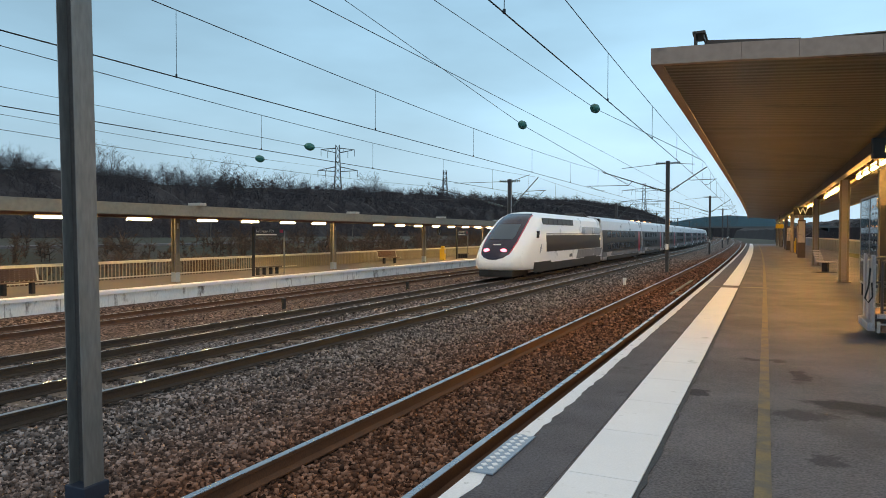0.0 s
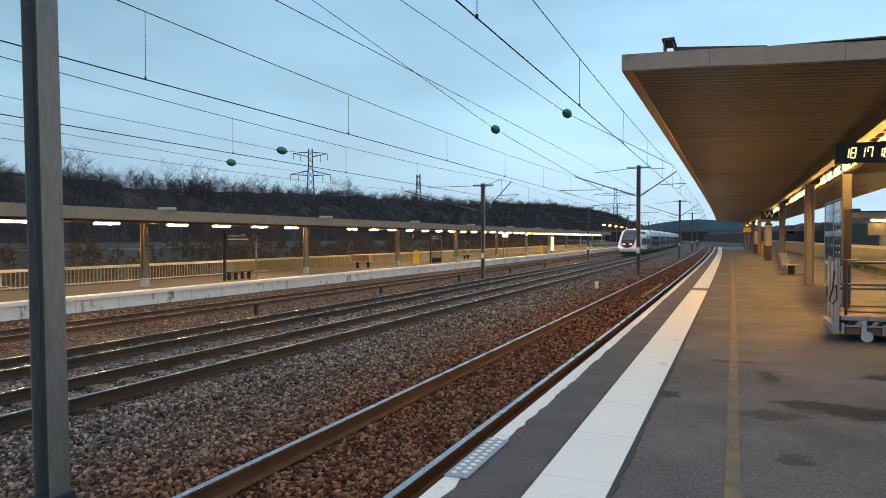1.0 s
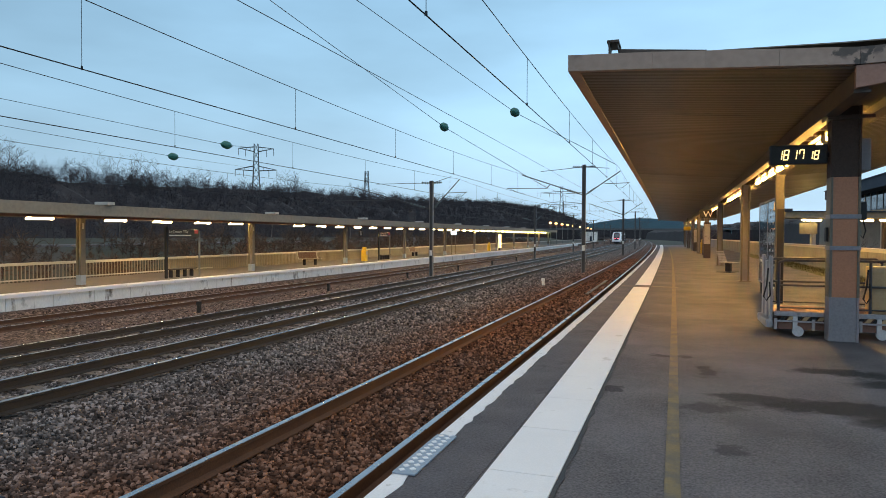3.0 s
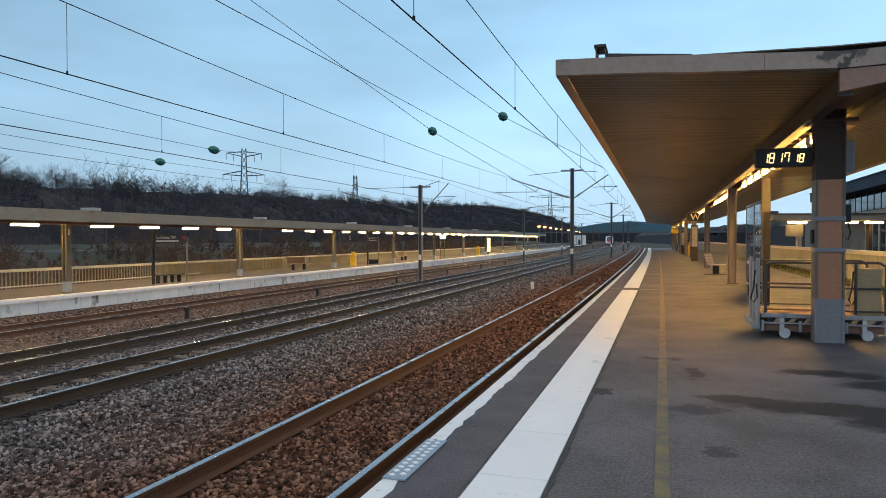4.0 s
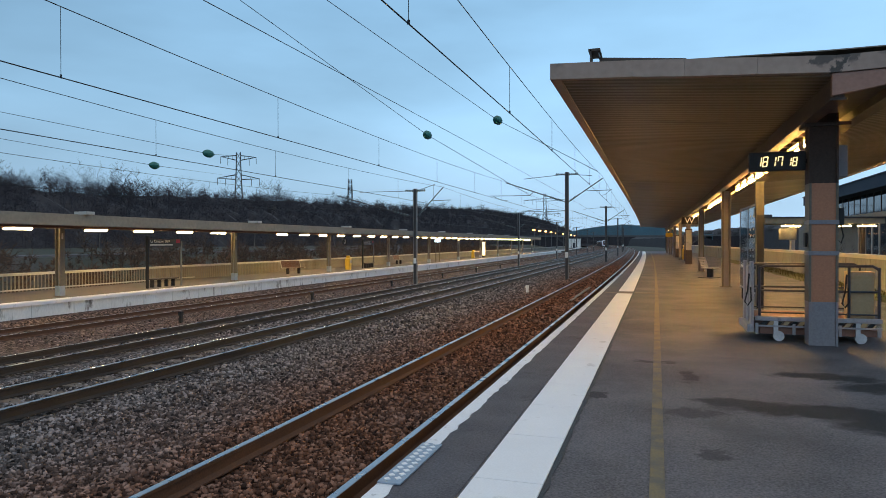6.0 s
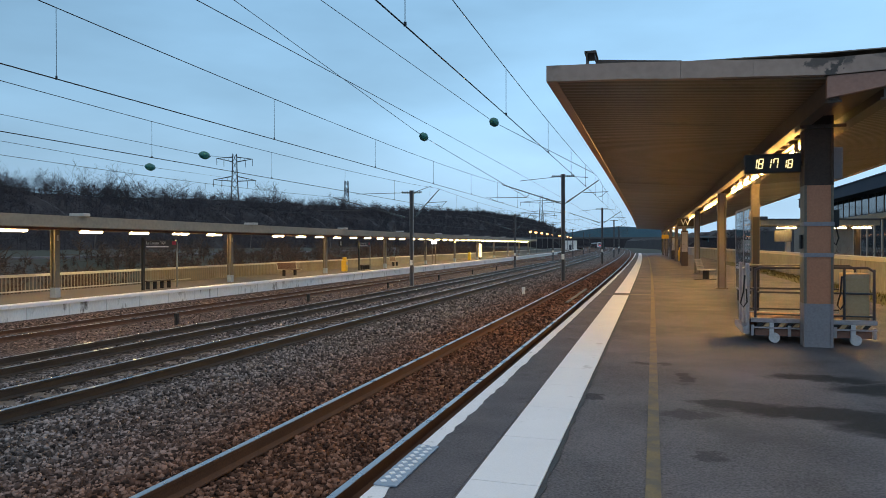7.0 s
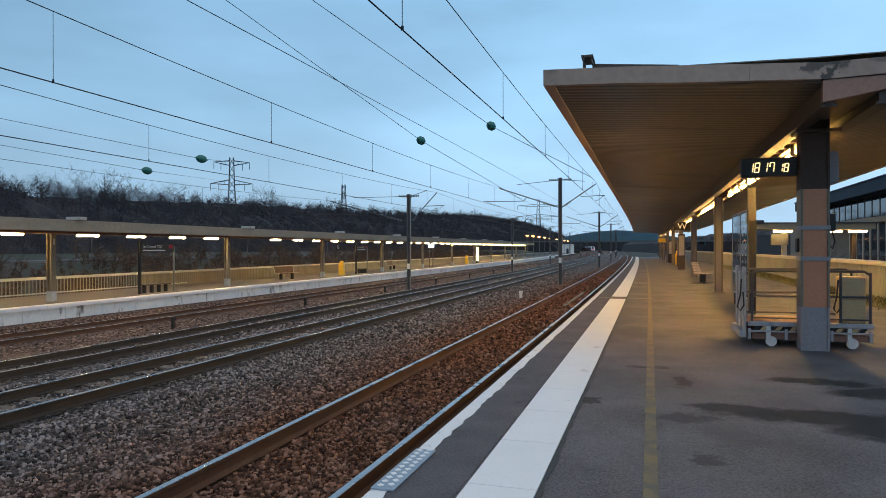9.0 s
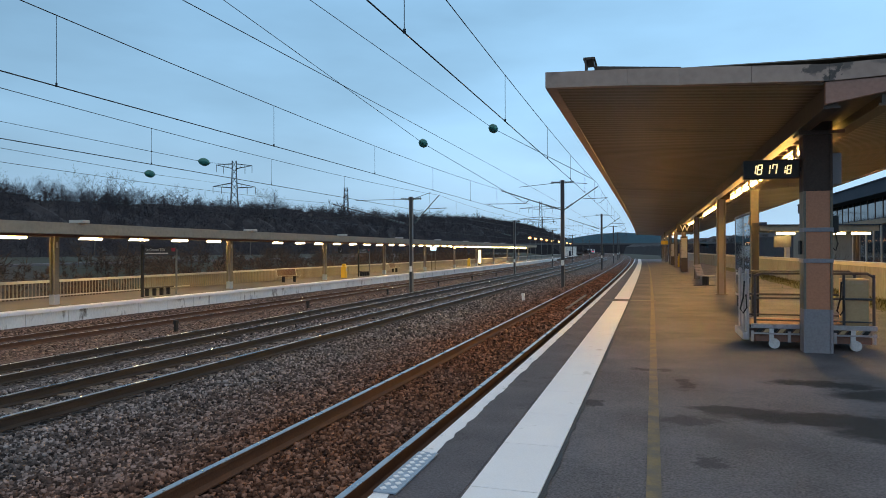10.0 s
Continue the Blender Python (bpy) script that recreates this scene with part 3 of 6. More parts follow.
# front fascia in sheets, dipping to the valley and rising again
FRONT = [(EAVE_X, 3.62, 3.828), (-0.3, 3.577, 3.787), (0.32, 3.534, 3.75), (1.15, 3.497, 3.703), (1.99, 3.456, 3.655), (2.76, 3.482, 3.672), (RX, 3.59, 3.825)]
for (xa, ba, ta), (xb, bb, tb) in zip(FRONT, FRONT[1:]):
    bm = bmesh.new()
    va = [[bm.verts.new(cv(x, yy, z)) for yy in (C0, C0 + 0.1) for z in (zb, zt)] for x, zb, zt in ((xa + 0.0015, ba, ta), (xb - 0.0015, bb, tb))]
    for k0, k1 in ((0, 1), (1, 3), (3, 2), (2, 0)):
        bm.faces.new((va[0][k0], va[0][k1], va[1][k1], va[1][k0]))
    for e_ in va:
        bm.faces.new((e_[0], e_[1], e_[3], e_[2]))
    part("front_fascia", bm, M["fascia"], canopy, "grey-brown sheet metal fascia with dark streaks")
# small upstand on the roof edge: a leaning folded channel
bm = box(-0.85, -0.83, C0 + 0.02, C0 + 0.26, 3.75, 3.97)
add_box(bm, -0.87, -0.72, C0 + 0.02, C0 + 0.42, 3.955, 3.985)
add_box(bm, -0.75, -0.735, C0 + 0.06, C0 + 0.4, 3.9, 3.957)
part("roof_upstand", bm, M["beam_dark"], canopy, "dark folded metal upstand on the roof edge")
bm = sweep(rect(-0.74, 0.35, 3.68, 3.835), C0 + 0.3, C0 + 0.34, 1)
for v in bm.verts:
    v.co.z += 0.10 * max(0.0, (0.35 - v.co.x)) / 1.09
part("roof_flashing", bm, M["beam_dark"], canopy)
# twin beams over the pillars, pale cross-ribbed panel between them, brown end plate
part("centre_beam", sweep(rect(1.985, 2.1, BEAM_Z + 0.03, 3.53), C0 + 0.11, C1, 6), M["beam_dark"], canopy, "dark brown longitudinal steel beam")
part("centre_beam", sweep(rect(2.56, 2.685, BEAM_Z + 0.03, 3.53), C0 + 0.11, C1, 6), M["beam_dark"], canopy, "dark brown longitudinal steel beam")
for x0, x1 in ((1.955, 2.13), (2.53, 2.715)):
    part("beam_flange", sweep(rect(x0, x1, BEAM_Z, BEAM_Z + 0.027), C0 + 0.11, C1, 6), M["beam_dark"], canopy)
part("centre_panel", sweep(rect(2.105, 2.555, 3.28, 3.32), C0 + 0.11, C1, 6), M["centre_panel"], canopy, "pale panel between the beams")
for k in range(4, 44):
    part("cross_rib", box(-0.222, 0.222, -0.025, 0.025, 0, 0.06, 0, cpose(2.33, C0 + 0.9 + 0.66 * k, 3.222)), M["beam_dark"], canopy)
bm = bmesh.new()
vs = [bm.verts.new(cv(x, yy, z)) for yy in (C0 + 0.02, C0 + 0.105) for x, z in ((1.955, 3.19), (2.15, 3.22), (2.6, 3.3), (4.76, 3.4), (4.76, 3.52), (1.955, 3.447))]
for f in ((0, 1, 2, 3, 4, 5), (11, 10, 9, 8, 7, 6), (0, 6, 7, 1), (1, 7, 8, 2), (2, 8, 9, 3), (3, 9, 10, 4), (4, 10, 11, 5), (5, 11, 6, 0)):
    bm.faces.new([vs[k] for k in f])
part("end_beam", bm, M["beam"], canopy, "brown painted end plate of the beams")

# first pillar: H-section, grey below, brown above, darker brown from 2.3 m up, with clamp bands
def first_pillar():
    th = empty("canopy_pillar", cpose(2.235, 10.85, 0), "brown and grey painted steel pillar with clamp bands", "pillar")
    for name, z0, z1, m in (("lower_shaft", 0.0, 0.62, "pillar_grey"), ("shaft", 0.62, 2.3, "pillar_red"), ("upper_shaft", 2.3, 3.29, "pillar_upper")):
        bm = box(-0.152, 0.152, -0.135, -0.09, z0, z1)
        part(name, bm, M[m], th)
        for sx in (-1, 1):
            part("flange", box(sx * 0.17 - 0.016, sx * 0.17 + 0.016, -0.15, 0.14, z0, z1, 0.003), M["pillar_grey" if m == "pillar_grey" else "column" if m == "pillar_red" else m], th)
    for z in (1.28, 1.72):
        part("clamp_band", box(-0.192, 0.192, -0.165, 0.155, z, z + 0.06, 0.006), M["pillar_grey"], th, "grey steel clamp band")
    part("head_plate", box(-0.25, 0.33, -0.2, 0.2, 3.1, 3.148, 0.004), M["beam_dark"], th, "dark steel head plate under the beams")
    part("cable_box", box(0.19, 0.27, -0.1, 0.05, 1.7, 1.95, 0.01), M["black"], th)
    part("socket", box(-0.22, -0.19, -0.06, 0.06, 1.4, 1.6, 0.008), M["black"], th)
    bm = tube([(0.24, -0.04, 1.7), (0.27, -0.05, 1.55), (0.24, -0.05, 1.45), (0.2, -0.04, 1.5)], 0.012, 6)
    part("cable", bm, M["black"], th)
    part("speaker", box(0.19, 0.36, 0.1, 0.26, 2.4, 2.86, 0.02), M["pillar_grey"], th, "grey metal box")


first_pillar()


def column(m, height, group, label):
    th = empty("canopy_column", m, label, "column", group)
    for sx in (-1, 1):
        part("flange", box(sx * 0.105 - 0.028, sx * 0.105 + 0.028, -0.13, 0.13, 0, height, 0.006), M["column"], th)
    part("web", box(-0.1, 0.1, -0.025, 0.025, 0, height), M["pillar_grey"], th)
    part("base_plate", box(-0.19, 0.19, -0.18, 0.18, 0.0, 0.025, 0.004), M["column"], th)
    part("bracket", box(-0.155, -0.133, -0.04, 0.04, height - 0.6, height - 0.25, 0.01), M["bench_metal"], th, "pale mounting bracket")
    part("bracket", box(0.133, 0.155, -0.04, 0.04, height - 0.5, height - 0.25, 0.01), M["bench_metal"], th, "pale mounting bracket")
    return th


col = column(cpose(2.19, 24.1, 0), BEAM_Z, "canopy columns", "olive-beige steel canopy column on the platform")
for k in range(1, 7):
    copy_thing(col, cpose(2.22, 24.1 + 12.55 * k, 0))


def tube_lamp(name, m, length, material, label, group, plate, hang, radius):
    th = empty(name, m, label, "lamp", group)
    part("reflector", box(-plate, plate, -length / 2 - 0.06, length / 2 + 0.06, 0.1, 0.12, 0.004), M["reflector"], th, "ochre reflector plate")
    part("tube", tube([(0, -length / 2, 0), (0, length / 2, 0)], radius, 10), M[material], th, "glowing warm fluorescent tube")
    for s in (-1, 1):
        part("end_cap", box(-0.045, 0.045, s * (length / 2 + 0.03) - 0.03, s * (length / 2 + 0.03) + 0.03, -0.04, 0.1, 0.008), M["lamp_body"], th)
    part("hanger", box(-0.03, 0.03, -0.1, 0.1, 0.12, hang), M["lamp_body"], th)
    return th


lamp = tube_lamp("ceiling_lamp", cpose(2.33, 11.9, 3.06), 1.02, "tube", "warm fluorescent lamp under the canopy beams", "canopy lamps", 0.045, 0.225, 0.034)
for yl in (13.3, 14.7, 16.1, 17.5, 18.9, 20.3, 21.7, 25.6, 27.0, 28.4, 29.8, 31.2, 32.6, 38.2, 40.2, 42.2, 44.2, 46.2, 51, 54, 57, 60, 64, 69, 76, 83, 90, 96):
    copy_thing(lamp, cpose(2.33, yl, 3.06))

# clock hung from the pillar
def seg_digit(ch, w, h, t, lean=0.13):
    """A leaning seven-segment figure, its lower left corner at the origin, facing -y."""
    bm = bmesh.new()
    on = {"1": "bc", "7": "abcf", "8": "abcdefg"}[ch]
    P = {"a": (0, h, w, h), "b": (w, h, w, h / 2), "c": (w, h / 2, w, 0), "d": (0, 0, w, 0), "e": (0, h / 2, 0, 0), "f": (0, h, 0, h / 2), "g": (0, h / 2, w, h / 2)}
    for k in on:
        xa, za, xb, zb = P[k]
        if xa != xb:
            add_box(bm, xa - t * 0.2, xb + t * 0.2, -0.004, 0, za - t / 2, za + t / 2)
        else:
            add_box(bm, xa - t / 2, xa + t / 2, -0.004, 0, min(za, zb) + t * 0.35, max(za, zb) - t * 0.35)
    for v in bm.verts:
        v.co.x += lean * v.co.z
    return bm


def clock():
    th = empty("platform_clock", cpose(1.72, 10.85, 2.5), "black digital platform clock with amber digits", "clock")
    part("case", box(-0.44, 0.31, -0.05, 0.09, 0, 0.28, 0.02), M["black"], th)
    part("arm", box(0.31, 0.34, 0.0, 0.05, 0.1, 0.16), M["black"], th)
    for ch, x, w, h in (("1", -0.345, 0.056, 0.135), ("8", -0.262, 0.056, 0.135), ("1", -0.155, 0.056, 0.135), ("7", -0.065, 0.056, 0.135), ("1", 0.055, 0.05, 0.115), ("8", 0.13, 0.05, 0.115)):
        d = part("digit", seg_digit(ch, w, h, 0.015), M["digits"], th, "glowing amber figure")
        d.matrix_local = Matrix.Translation((x, -0.0515, 0.07))


clock()

# ---------------------------------------------------------------- far canopy
FZ = FAR_Z
fcan = tagged(new("far_canopy"), "flat brown canopy over the far platform", "canopy", kind="structure")
FA, FB = -20.0, 150.0
part("fascia", sweep([(-22.6, 2.2), (-22.75, 2.19), (-22.75, 2.66), (-22.6, 2.66)], FA, FB, 6), M["far_fascia"], fcan, "weathered beige fascia")
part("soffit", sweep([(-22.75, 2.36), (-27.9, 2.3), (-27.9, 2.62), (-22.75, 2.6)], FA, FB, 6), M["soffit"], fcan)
part("rear_fascia", sweep(rect(-28.0, -27.9, 2.2, 2.62), FA, FB, 6), M["far_fascia"], fcan)
part("beam", sweep(rect(-24.55, -24.2, 2.12, 2.36), FA, FB, 6), M["beam"], fcan)
for k in range(-3, 8):
    yk = 22.6 + 12.6 * k
    part("roof_outlet", box(-0.35, 0.35, -0.2, 0.2, 0, 0.13, 0.02, cpose(-22.75, yk - 0.3, 2.665)), M["bench_metal"], fcan, "pale roof outlet box")
fcol = column(cpose(-24.4, 22.6 - 37.8, FZ), 2.95, "far canopy columns", "olive-beige steel column of the far canopy")
part("painted_foot", box(-0.14, 0.14, -0.136, 0.136, 0.025, 0.45, 0.006), M["steel_plate"], fcol, "blue-grey painted foot")
for k in range(-2, 11):
    copy_thing(fcol, cpose(-24.4, 22.6 + 12.6 * k, FZ))
flamp = tube_lamp("far_lamp", cpose(-25, 6.4, 2.1), 1.25, "far_tube", "warm fluorescent lamp under the far canopy", "far canopy lamps", 0.1, 0.24, 0.07)
for k in range(0, 10):
    for o in (-12.6, -9.2, -5.6, -1.5, 2.55, 5.65, 8.8, 11.85) if k < 1 else (6.55, 9.75, 12.8, 16.0):
        copy_thing(flamp, cpose(-25, 22.6 + 12.6 * k + o, 2.1))

# far fence: cream rail, slats, back wall
FX = -27.9
fence = tagged(new("far_fence"), "cream metal slat fence behind the far platform", "fence", kind="structure")
part("top_rail", sweep(rect(FX - 0.1, FX + 0.12, 0.0, 0.12), FA, 310, 6), M["bench_metal"], fence, "broad cream top rail")
part("bottom_rail", sweep(rect(FX - 0.02, FX + 0.03, FZ + 0.1, FZ + 0.16), FA, 36, 6), M["bench_metal"], fence)
sm = box(-0.014, 0.014, -0.02, 0.02, FZ + 0.04, 0.0)
first = part("slat", sm, M["far_fascia"], fence)
first.matrix_local = cpose(FX, 8.0, 0)
y = 8.2
n = 0
while y < 60 and n < 260:
    o = new("slat", first.data)
    o.parent = fence
    o.matrix_local = cpose(FX, y, 0)
    y += 0.2
    n += 1
part("back_wall", sweep(rect(FX - 0.2, FX - 0.08, FZ - 0.5, -0.02), 32, 310, 6), M["concrete"], fence, "stained concrete parapet")

# ---------------------------------------------------------------- masts, brackets, wires
def h_section(th, h, s):
    """H-section post: two flanges and the web between them, its grime and recess shade coloured in."""
    t = s * 0.09
    for sx in (-1, 1):
        part("flange", box(sx * (s - t / 2) - t / 2, sx * (s - t / 2) + t / 2, -s, s, -0.2, h, 0.002), M["mast"], th)
    part("web", box(-s + t, s - t, -0.006, 0.006, -0.2, h), M["mast_web"], th, "recessed web with grime and shade in its dark colour")


def insulator(a, b, r=0.05, n=5):
    """One string of ribbed discs from a to b."""
    a, b = Vector(a), Vector(b)
    pts, rs = [a], [0.018]
    for k in range(n):
        for f, q in ((0.15, 0.02), (0.4, r), (0.6, r), (0.85, 0.02)):
            pts.append(a.lerp(b, (k + f) / n))
            rs.append(q)
    return tube(pts + [b], rs + [0.018], 8)


def mast(x, y, z, h, arms, label, group="catenary masts", plate=True, size=0.115, lean=(0, 0)):
    """arms: (reach across, drop height of contact wire, messenger height) relative to the mast foot."""
    th = empty("catenary_mast", cpose(x, y, z, 0, lean[0], lean[1]), label, "mast", group)
    h_section(th, h, size)
    part("foundation", box(-0.3, 0.3, -0.3, 0.3, -0.3, 0.06, 0.03), M["concrete"], th)
    if not plate:
        part("foot_wrap", box(-0.125, 0.125, -0.125, 0.125, 0.0, 0.26, 0.01), M["navy_metal"], th, "dark blue wrap at the mast's foot")
    if plate:
        part("marker_plate", box(-0.09, 0.09, -0.13, -0.112, 1.5, 1.85), M["wall_white"], th, "pale marker plate")
    for reach, zc, zm in arms:
        s = 1 if reach > 0 else -1
        bm = bmesh.new()
        add_tube(bm, [(s * 0.1, 0, h - 0.15), (reach * 0.72, 0, zm + 0.25)], 0.018, 6)
        add_tube(bm, [(s * 0.1, 0, h - 1.9), (reach * 1.03, 0, zm + 0.05)], 0.032, 8)
        add_tube(bm, [(reach * 0.55, 0, h - 1.9 + (zm + 1.95 - h) * 0.53), (reach * 0.62, 0, zc + 0.32), (reach * 1.3, 0, zc + 0.35)], 0.022, 6)
        add_tube(bm, [(reach * 1.25, 0, zc + 0.33), (reach * 1.1, 0, zc + 0.06), (reach, 0, zc + 0.02)], 0.014, 6)
        part("cantilever", bm, M["mast_web"], th, "dark tubular cantilever arm")
        a = Vector((s * 0.1, 0, h - 1.9))
        b = Vector((reach * 1.03, 0, zm + 0.05))
        part("insulator", insulator((s * 0.12, 0, h - 0.15), (s * 0.72, 0, h - 0.12), 0.085), M["insulator"], th, "ribbed glass insulator")
        part("insulator", insulator(a.lerp(b, 0.06), a.lerp(b, 0.26), 0.085), M["insulator"], th, "ribbed glass insulator")
    return th


T1, T2, T3, T4 = -3.2, -9.2, -13.4, -20.9
ROW_A, ROW_B = -5.35, -15.3
MA = [-37.0, 3.95, 43.4, 85.0, 127.0, 169.0, 211.0, 253.0]
MB = [-33.0, 5.0, 42.5, 80.0, 117.3, 157.0, 196.0, 236.0]
for i, y in enumerate(MA):
    zf = -0.98
    mast(ROW_A, y, zf, 6.95, [(T1 - ROW_A, 4.42 - zf, 5.45 - zf), (T2 - ROW_A, 4.2 - zf, 5.35 - zf)], "grey steel catenary mast between the tracks" if i != 1 else "weathered grey H-section catenary mast close to the platform", plate=i != 1, size=0.115 if i != 1 else 0.097, lean=(0, 0) if i != 1 else (0.7, -0.55))
for y in MB:
    zf = -1.4
    mast(ROW_B, y, zf, 6.5, [(T3 - ROW_B, 3.95 - zf, 5.1 - zf), (T4 - ROW_B, 3.5 - zf, 4.7 - zf)], "grey steel catenary mast beyond the main tracks")


def catenary(x, zc, zm, masts, label):
    th = empty("overhead_line", Matrix(), label, "overhead wire", "overhead lines")
    cw, mw, dr = bmesh.new(), bmesh.new(), bmesh.new()
    add_tube(cw, [cv(x, y, zc) for y in steps_y(masts[0], masts[-1], 9)], 0.011, 5)
    pts = []
    for a, b in zip(masts, masts[1:]):
        for k in range(12):
            f = k / 12
            pts.append((a + (b - a) * f, zm - 0.30 * 4 * f * (1 - f) + 0.12))
    add_tube(mw, [cv(x, y, z) for y, z in pts], 0.009, 5)
    for (a, b) in zip(masts, masts[1:]):
        if a > 140:
            continue
        n = 6
        for k in range(n):
            f = (k + 0.7) / n
            y = a + (b - a) * f
            z = zm - 0.30 * 4 * f * (1 - f) + 0.12
            add_tube(dr, [cv(x, y, zc), cv(x, y, z)], 0.006, 4)
            add_tube(dr, [cv(x, y, zc - 0.01), cv(x, y, zc + 0.05)], 0.022, 4)
    part("contact_wire", cw, M["wire"], th)
    part("messenger_wire", mw, M["wire"], th)
    tagged(part("dropper_wire", dr, M["wire"], th), kind="stuff")
    return th


catenary(T1, 4.42, 5.6, MA, "contact and messenger wires over the near track")
catenary(T2, 4.15, 5.3, MA, "contact and messenger wires over a main track")
catenary(T3, 3.92, 5.05, MB, "contact and messenger wires over a main track")
catenary(T4, 3.45, 4.65, MB, "contact and messenger wires over the far loop track")
fd = empty("feeder_wire", Matrix(), "single feeder wire above the tracks", "overhead wire")
part("cable", tube([cv(-8.6, y, 6.3) for y in steps_y(-40, 215, 10)], 0.01, 5), M["wire"], fd)

# ---------------------------------------------------------------- power line with marker balls, pylons
def aim(px, py, d):
    """A far place by bearing (degrees left of ahead), elevation and distance."""
    a, e = radians(px), radians(py)
    return Vector((-math.sin(a) * math.cos(e) * d, math.cos(a) * math.cos(e) * d, math.sin(e) * d + EYE_Z))


def lattice_pylon(m, h, label, arms):
    th = empty("pylon", m, label, "pylon", "pylons")
    bm = bmesh.new()
    def w(z):
        return 0.9 + 3.2 * (1 - z / h) ** 1.6
    lev = [h * k / 14 for k in range(15)]
    for sx, sy in ((-1, -1), (1, -1), (1, 1), (-1, 1)):
        add_tube(bm, [(sx * w(z), sy * w(z), z) for z in lev], 0.16, 4)
    for a, b in zip(lev, lev[1:]):
        for k in range(4):
            c = [(-1, -1), (1, -1), (1, 1), (-1, 1)]
            p, q = c[k], c[(k + 1) % 4]
            add_tube(bm, [(p[0] * w(a), p[1] * w(a), a), (q[0] * w(b), q[1] * w(b), b)], 0.09, 3)
            add_tube(bm, [(q[0] * w(a), q[1] * w(a), a), (p[0] * w(b), p[1] * w(b), b)], 0.09, 3)
    part("tower", bm, M["lattice"], th)
    for z, reach, rise in arms:
        bm = bmesh.new()
        for s in (-1, 1):
            tip = Vector((s * reach, 0, z + rise))
            for sy in (-1, 1):
                add_tube(bm, [(s * w(z), sy * w(z), z), tip], 0.13, 4)
                add_tube(bm, [(s * w(z), sy * w(z), z + 2.2), tip], 0.13, 4)
            for f in (0.25, 0.5, 0.75):
                lo = Vector((s * w(z), 0, z)).lerp(tip, f)
                hi = Vector((s * w(z), 0, z + 2.2)).lerp(tip, f)
                add_tube(bm, [lo, hi], 0.08, 3)
            for f in (1.0, 0.55):
                p = Vector((s * w(z), 0, z)).lerp(tip, f)
                add_tube(bm, [p, p - Vector((0, 0, 3.2))], 0.12, 4)
        part("cross_arm", bm, M["lattice"], th)
    return th


pylon1 = aim(34.5, 0, 330)
lattice_pylon(pose(pylon1.x, pylon1.y, -6, 0, 0, 28), 50, "lattice power pylon above bare woods", [(37.3, 9.5, 0.5), (46.3, 8.0, 1.5)])
p2 = aim(25.5, 0, 400)
lattice_pylon(pose(p2.x, p2.y, -6, 0, 0, 100), 45, "slim lattice pylon seen end on above the woods", [(31, 7, 0), (38, 5, 0.5)])
p3 = aim(9.1, 0, 560)
lattice_pylon(pose(p3.x, p3.y, -8, 0, 0, 5), 50, "distant lattice power pylon", [(35, 18, 0.5), (43.5, 17, 1.0)])
lattice_pylon(pose(p3.x - 40, p3.y + 260, -8, 0, 0, 5), 50, "distant lattice power pylon", [(35, 18, 0.5), (43.5, 17, 1.0)])


def ball_cable(near, ball, far_end, label):
    th = empty("power_cable", Matrix(), label, "power cable", "marker ball cables")
    start = near + (near - ball) * 1.5
    line = [start, near, ball, far_end]
    part("cable", tube(line, [0.012, 0.013, 0.016, 0.035], 5), M["wire"], th)
    d = (ball - near).normalized()
    q = ball
    turn = d.to_track_quat("X", "Z").to_matrix().to_4x4()
    bm = bmesh.new()
    bmesh.ops.create_uvsphere(bm, u_segments=24, v_segments=14, radius=0.31)
    for v in bm.verts:
        r = 1 + 0.05 * math.cos(8 * math.atan2(v.co.y, v.co.z))
        v.co = Vector((v.co.x * 1.45, v.co.y * r * 0.86, v.co.z * r * 0.86))
    add_tube(bm, [(-0.56, 0, 0), (-0.44, 0, 0), (0.44, 0, 0), (0.56, 0, 0)], [0.03, 0.07, 0.07, 0.03], 8)
    bmesh.ops.transform(bm, matrix=Matrix.Translation(q) @ turn, verts=bm.verts)
    part("marker_ball", bm, M["ball"], th, "faded green ribbed marker ball", smooth=True)


ball_cable(aim(28.45, 20.11, 26), aim(13.04, 10.24, 42), aim(4.76, 5.86, 75), "power cable with a green marker ball")
ball_cable(aim(35.32, 19.56, 27), aim(18.99, 9.07, 44), aim(10.2, 3.9, 110), "power cable with a green marker ball")
ball_cable(aim(50.59, 9.23, 42), aim(36.81, 7.15, 50), aim(34.48, 7.0, 330), "power cable with a green marker ball")
ball_cable(aim(50.6, 7.38, 46), aim(40.8, 6.06, 54), aim(35.57, 5.49, 330), "power cable with a green marker ball")

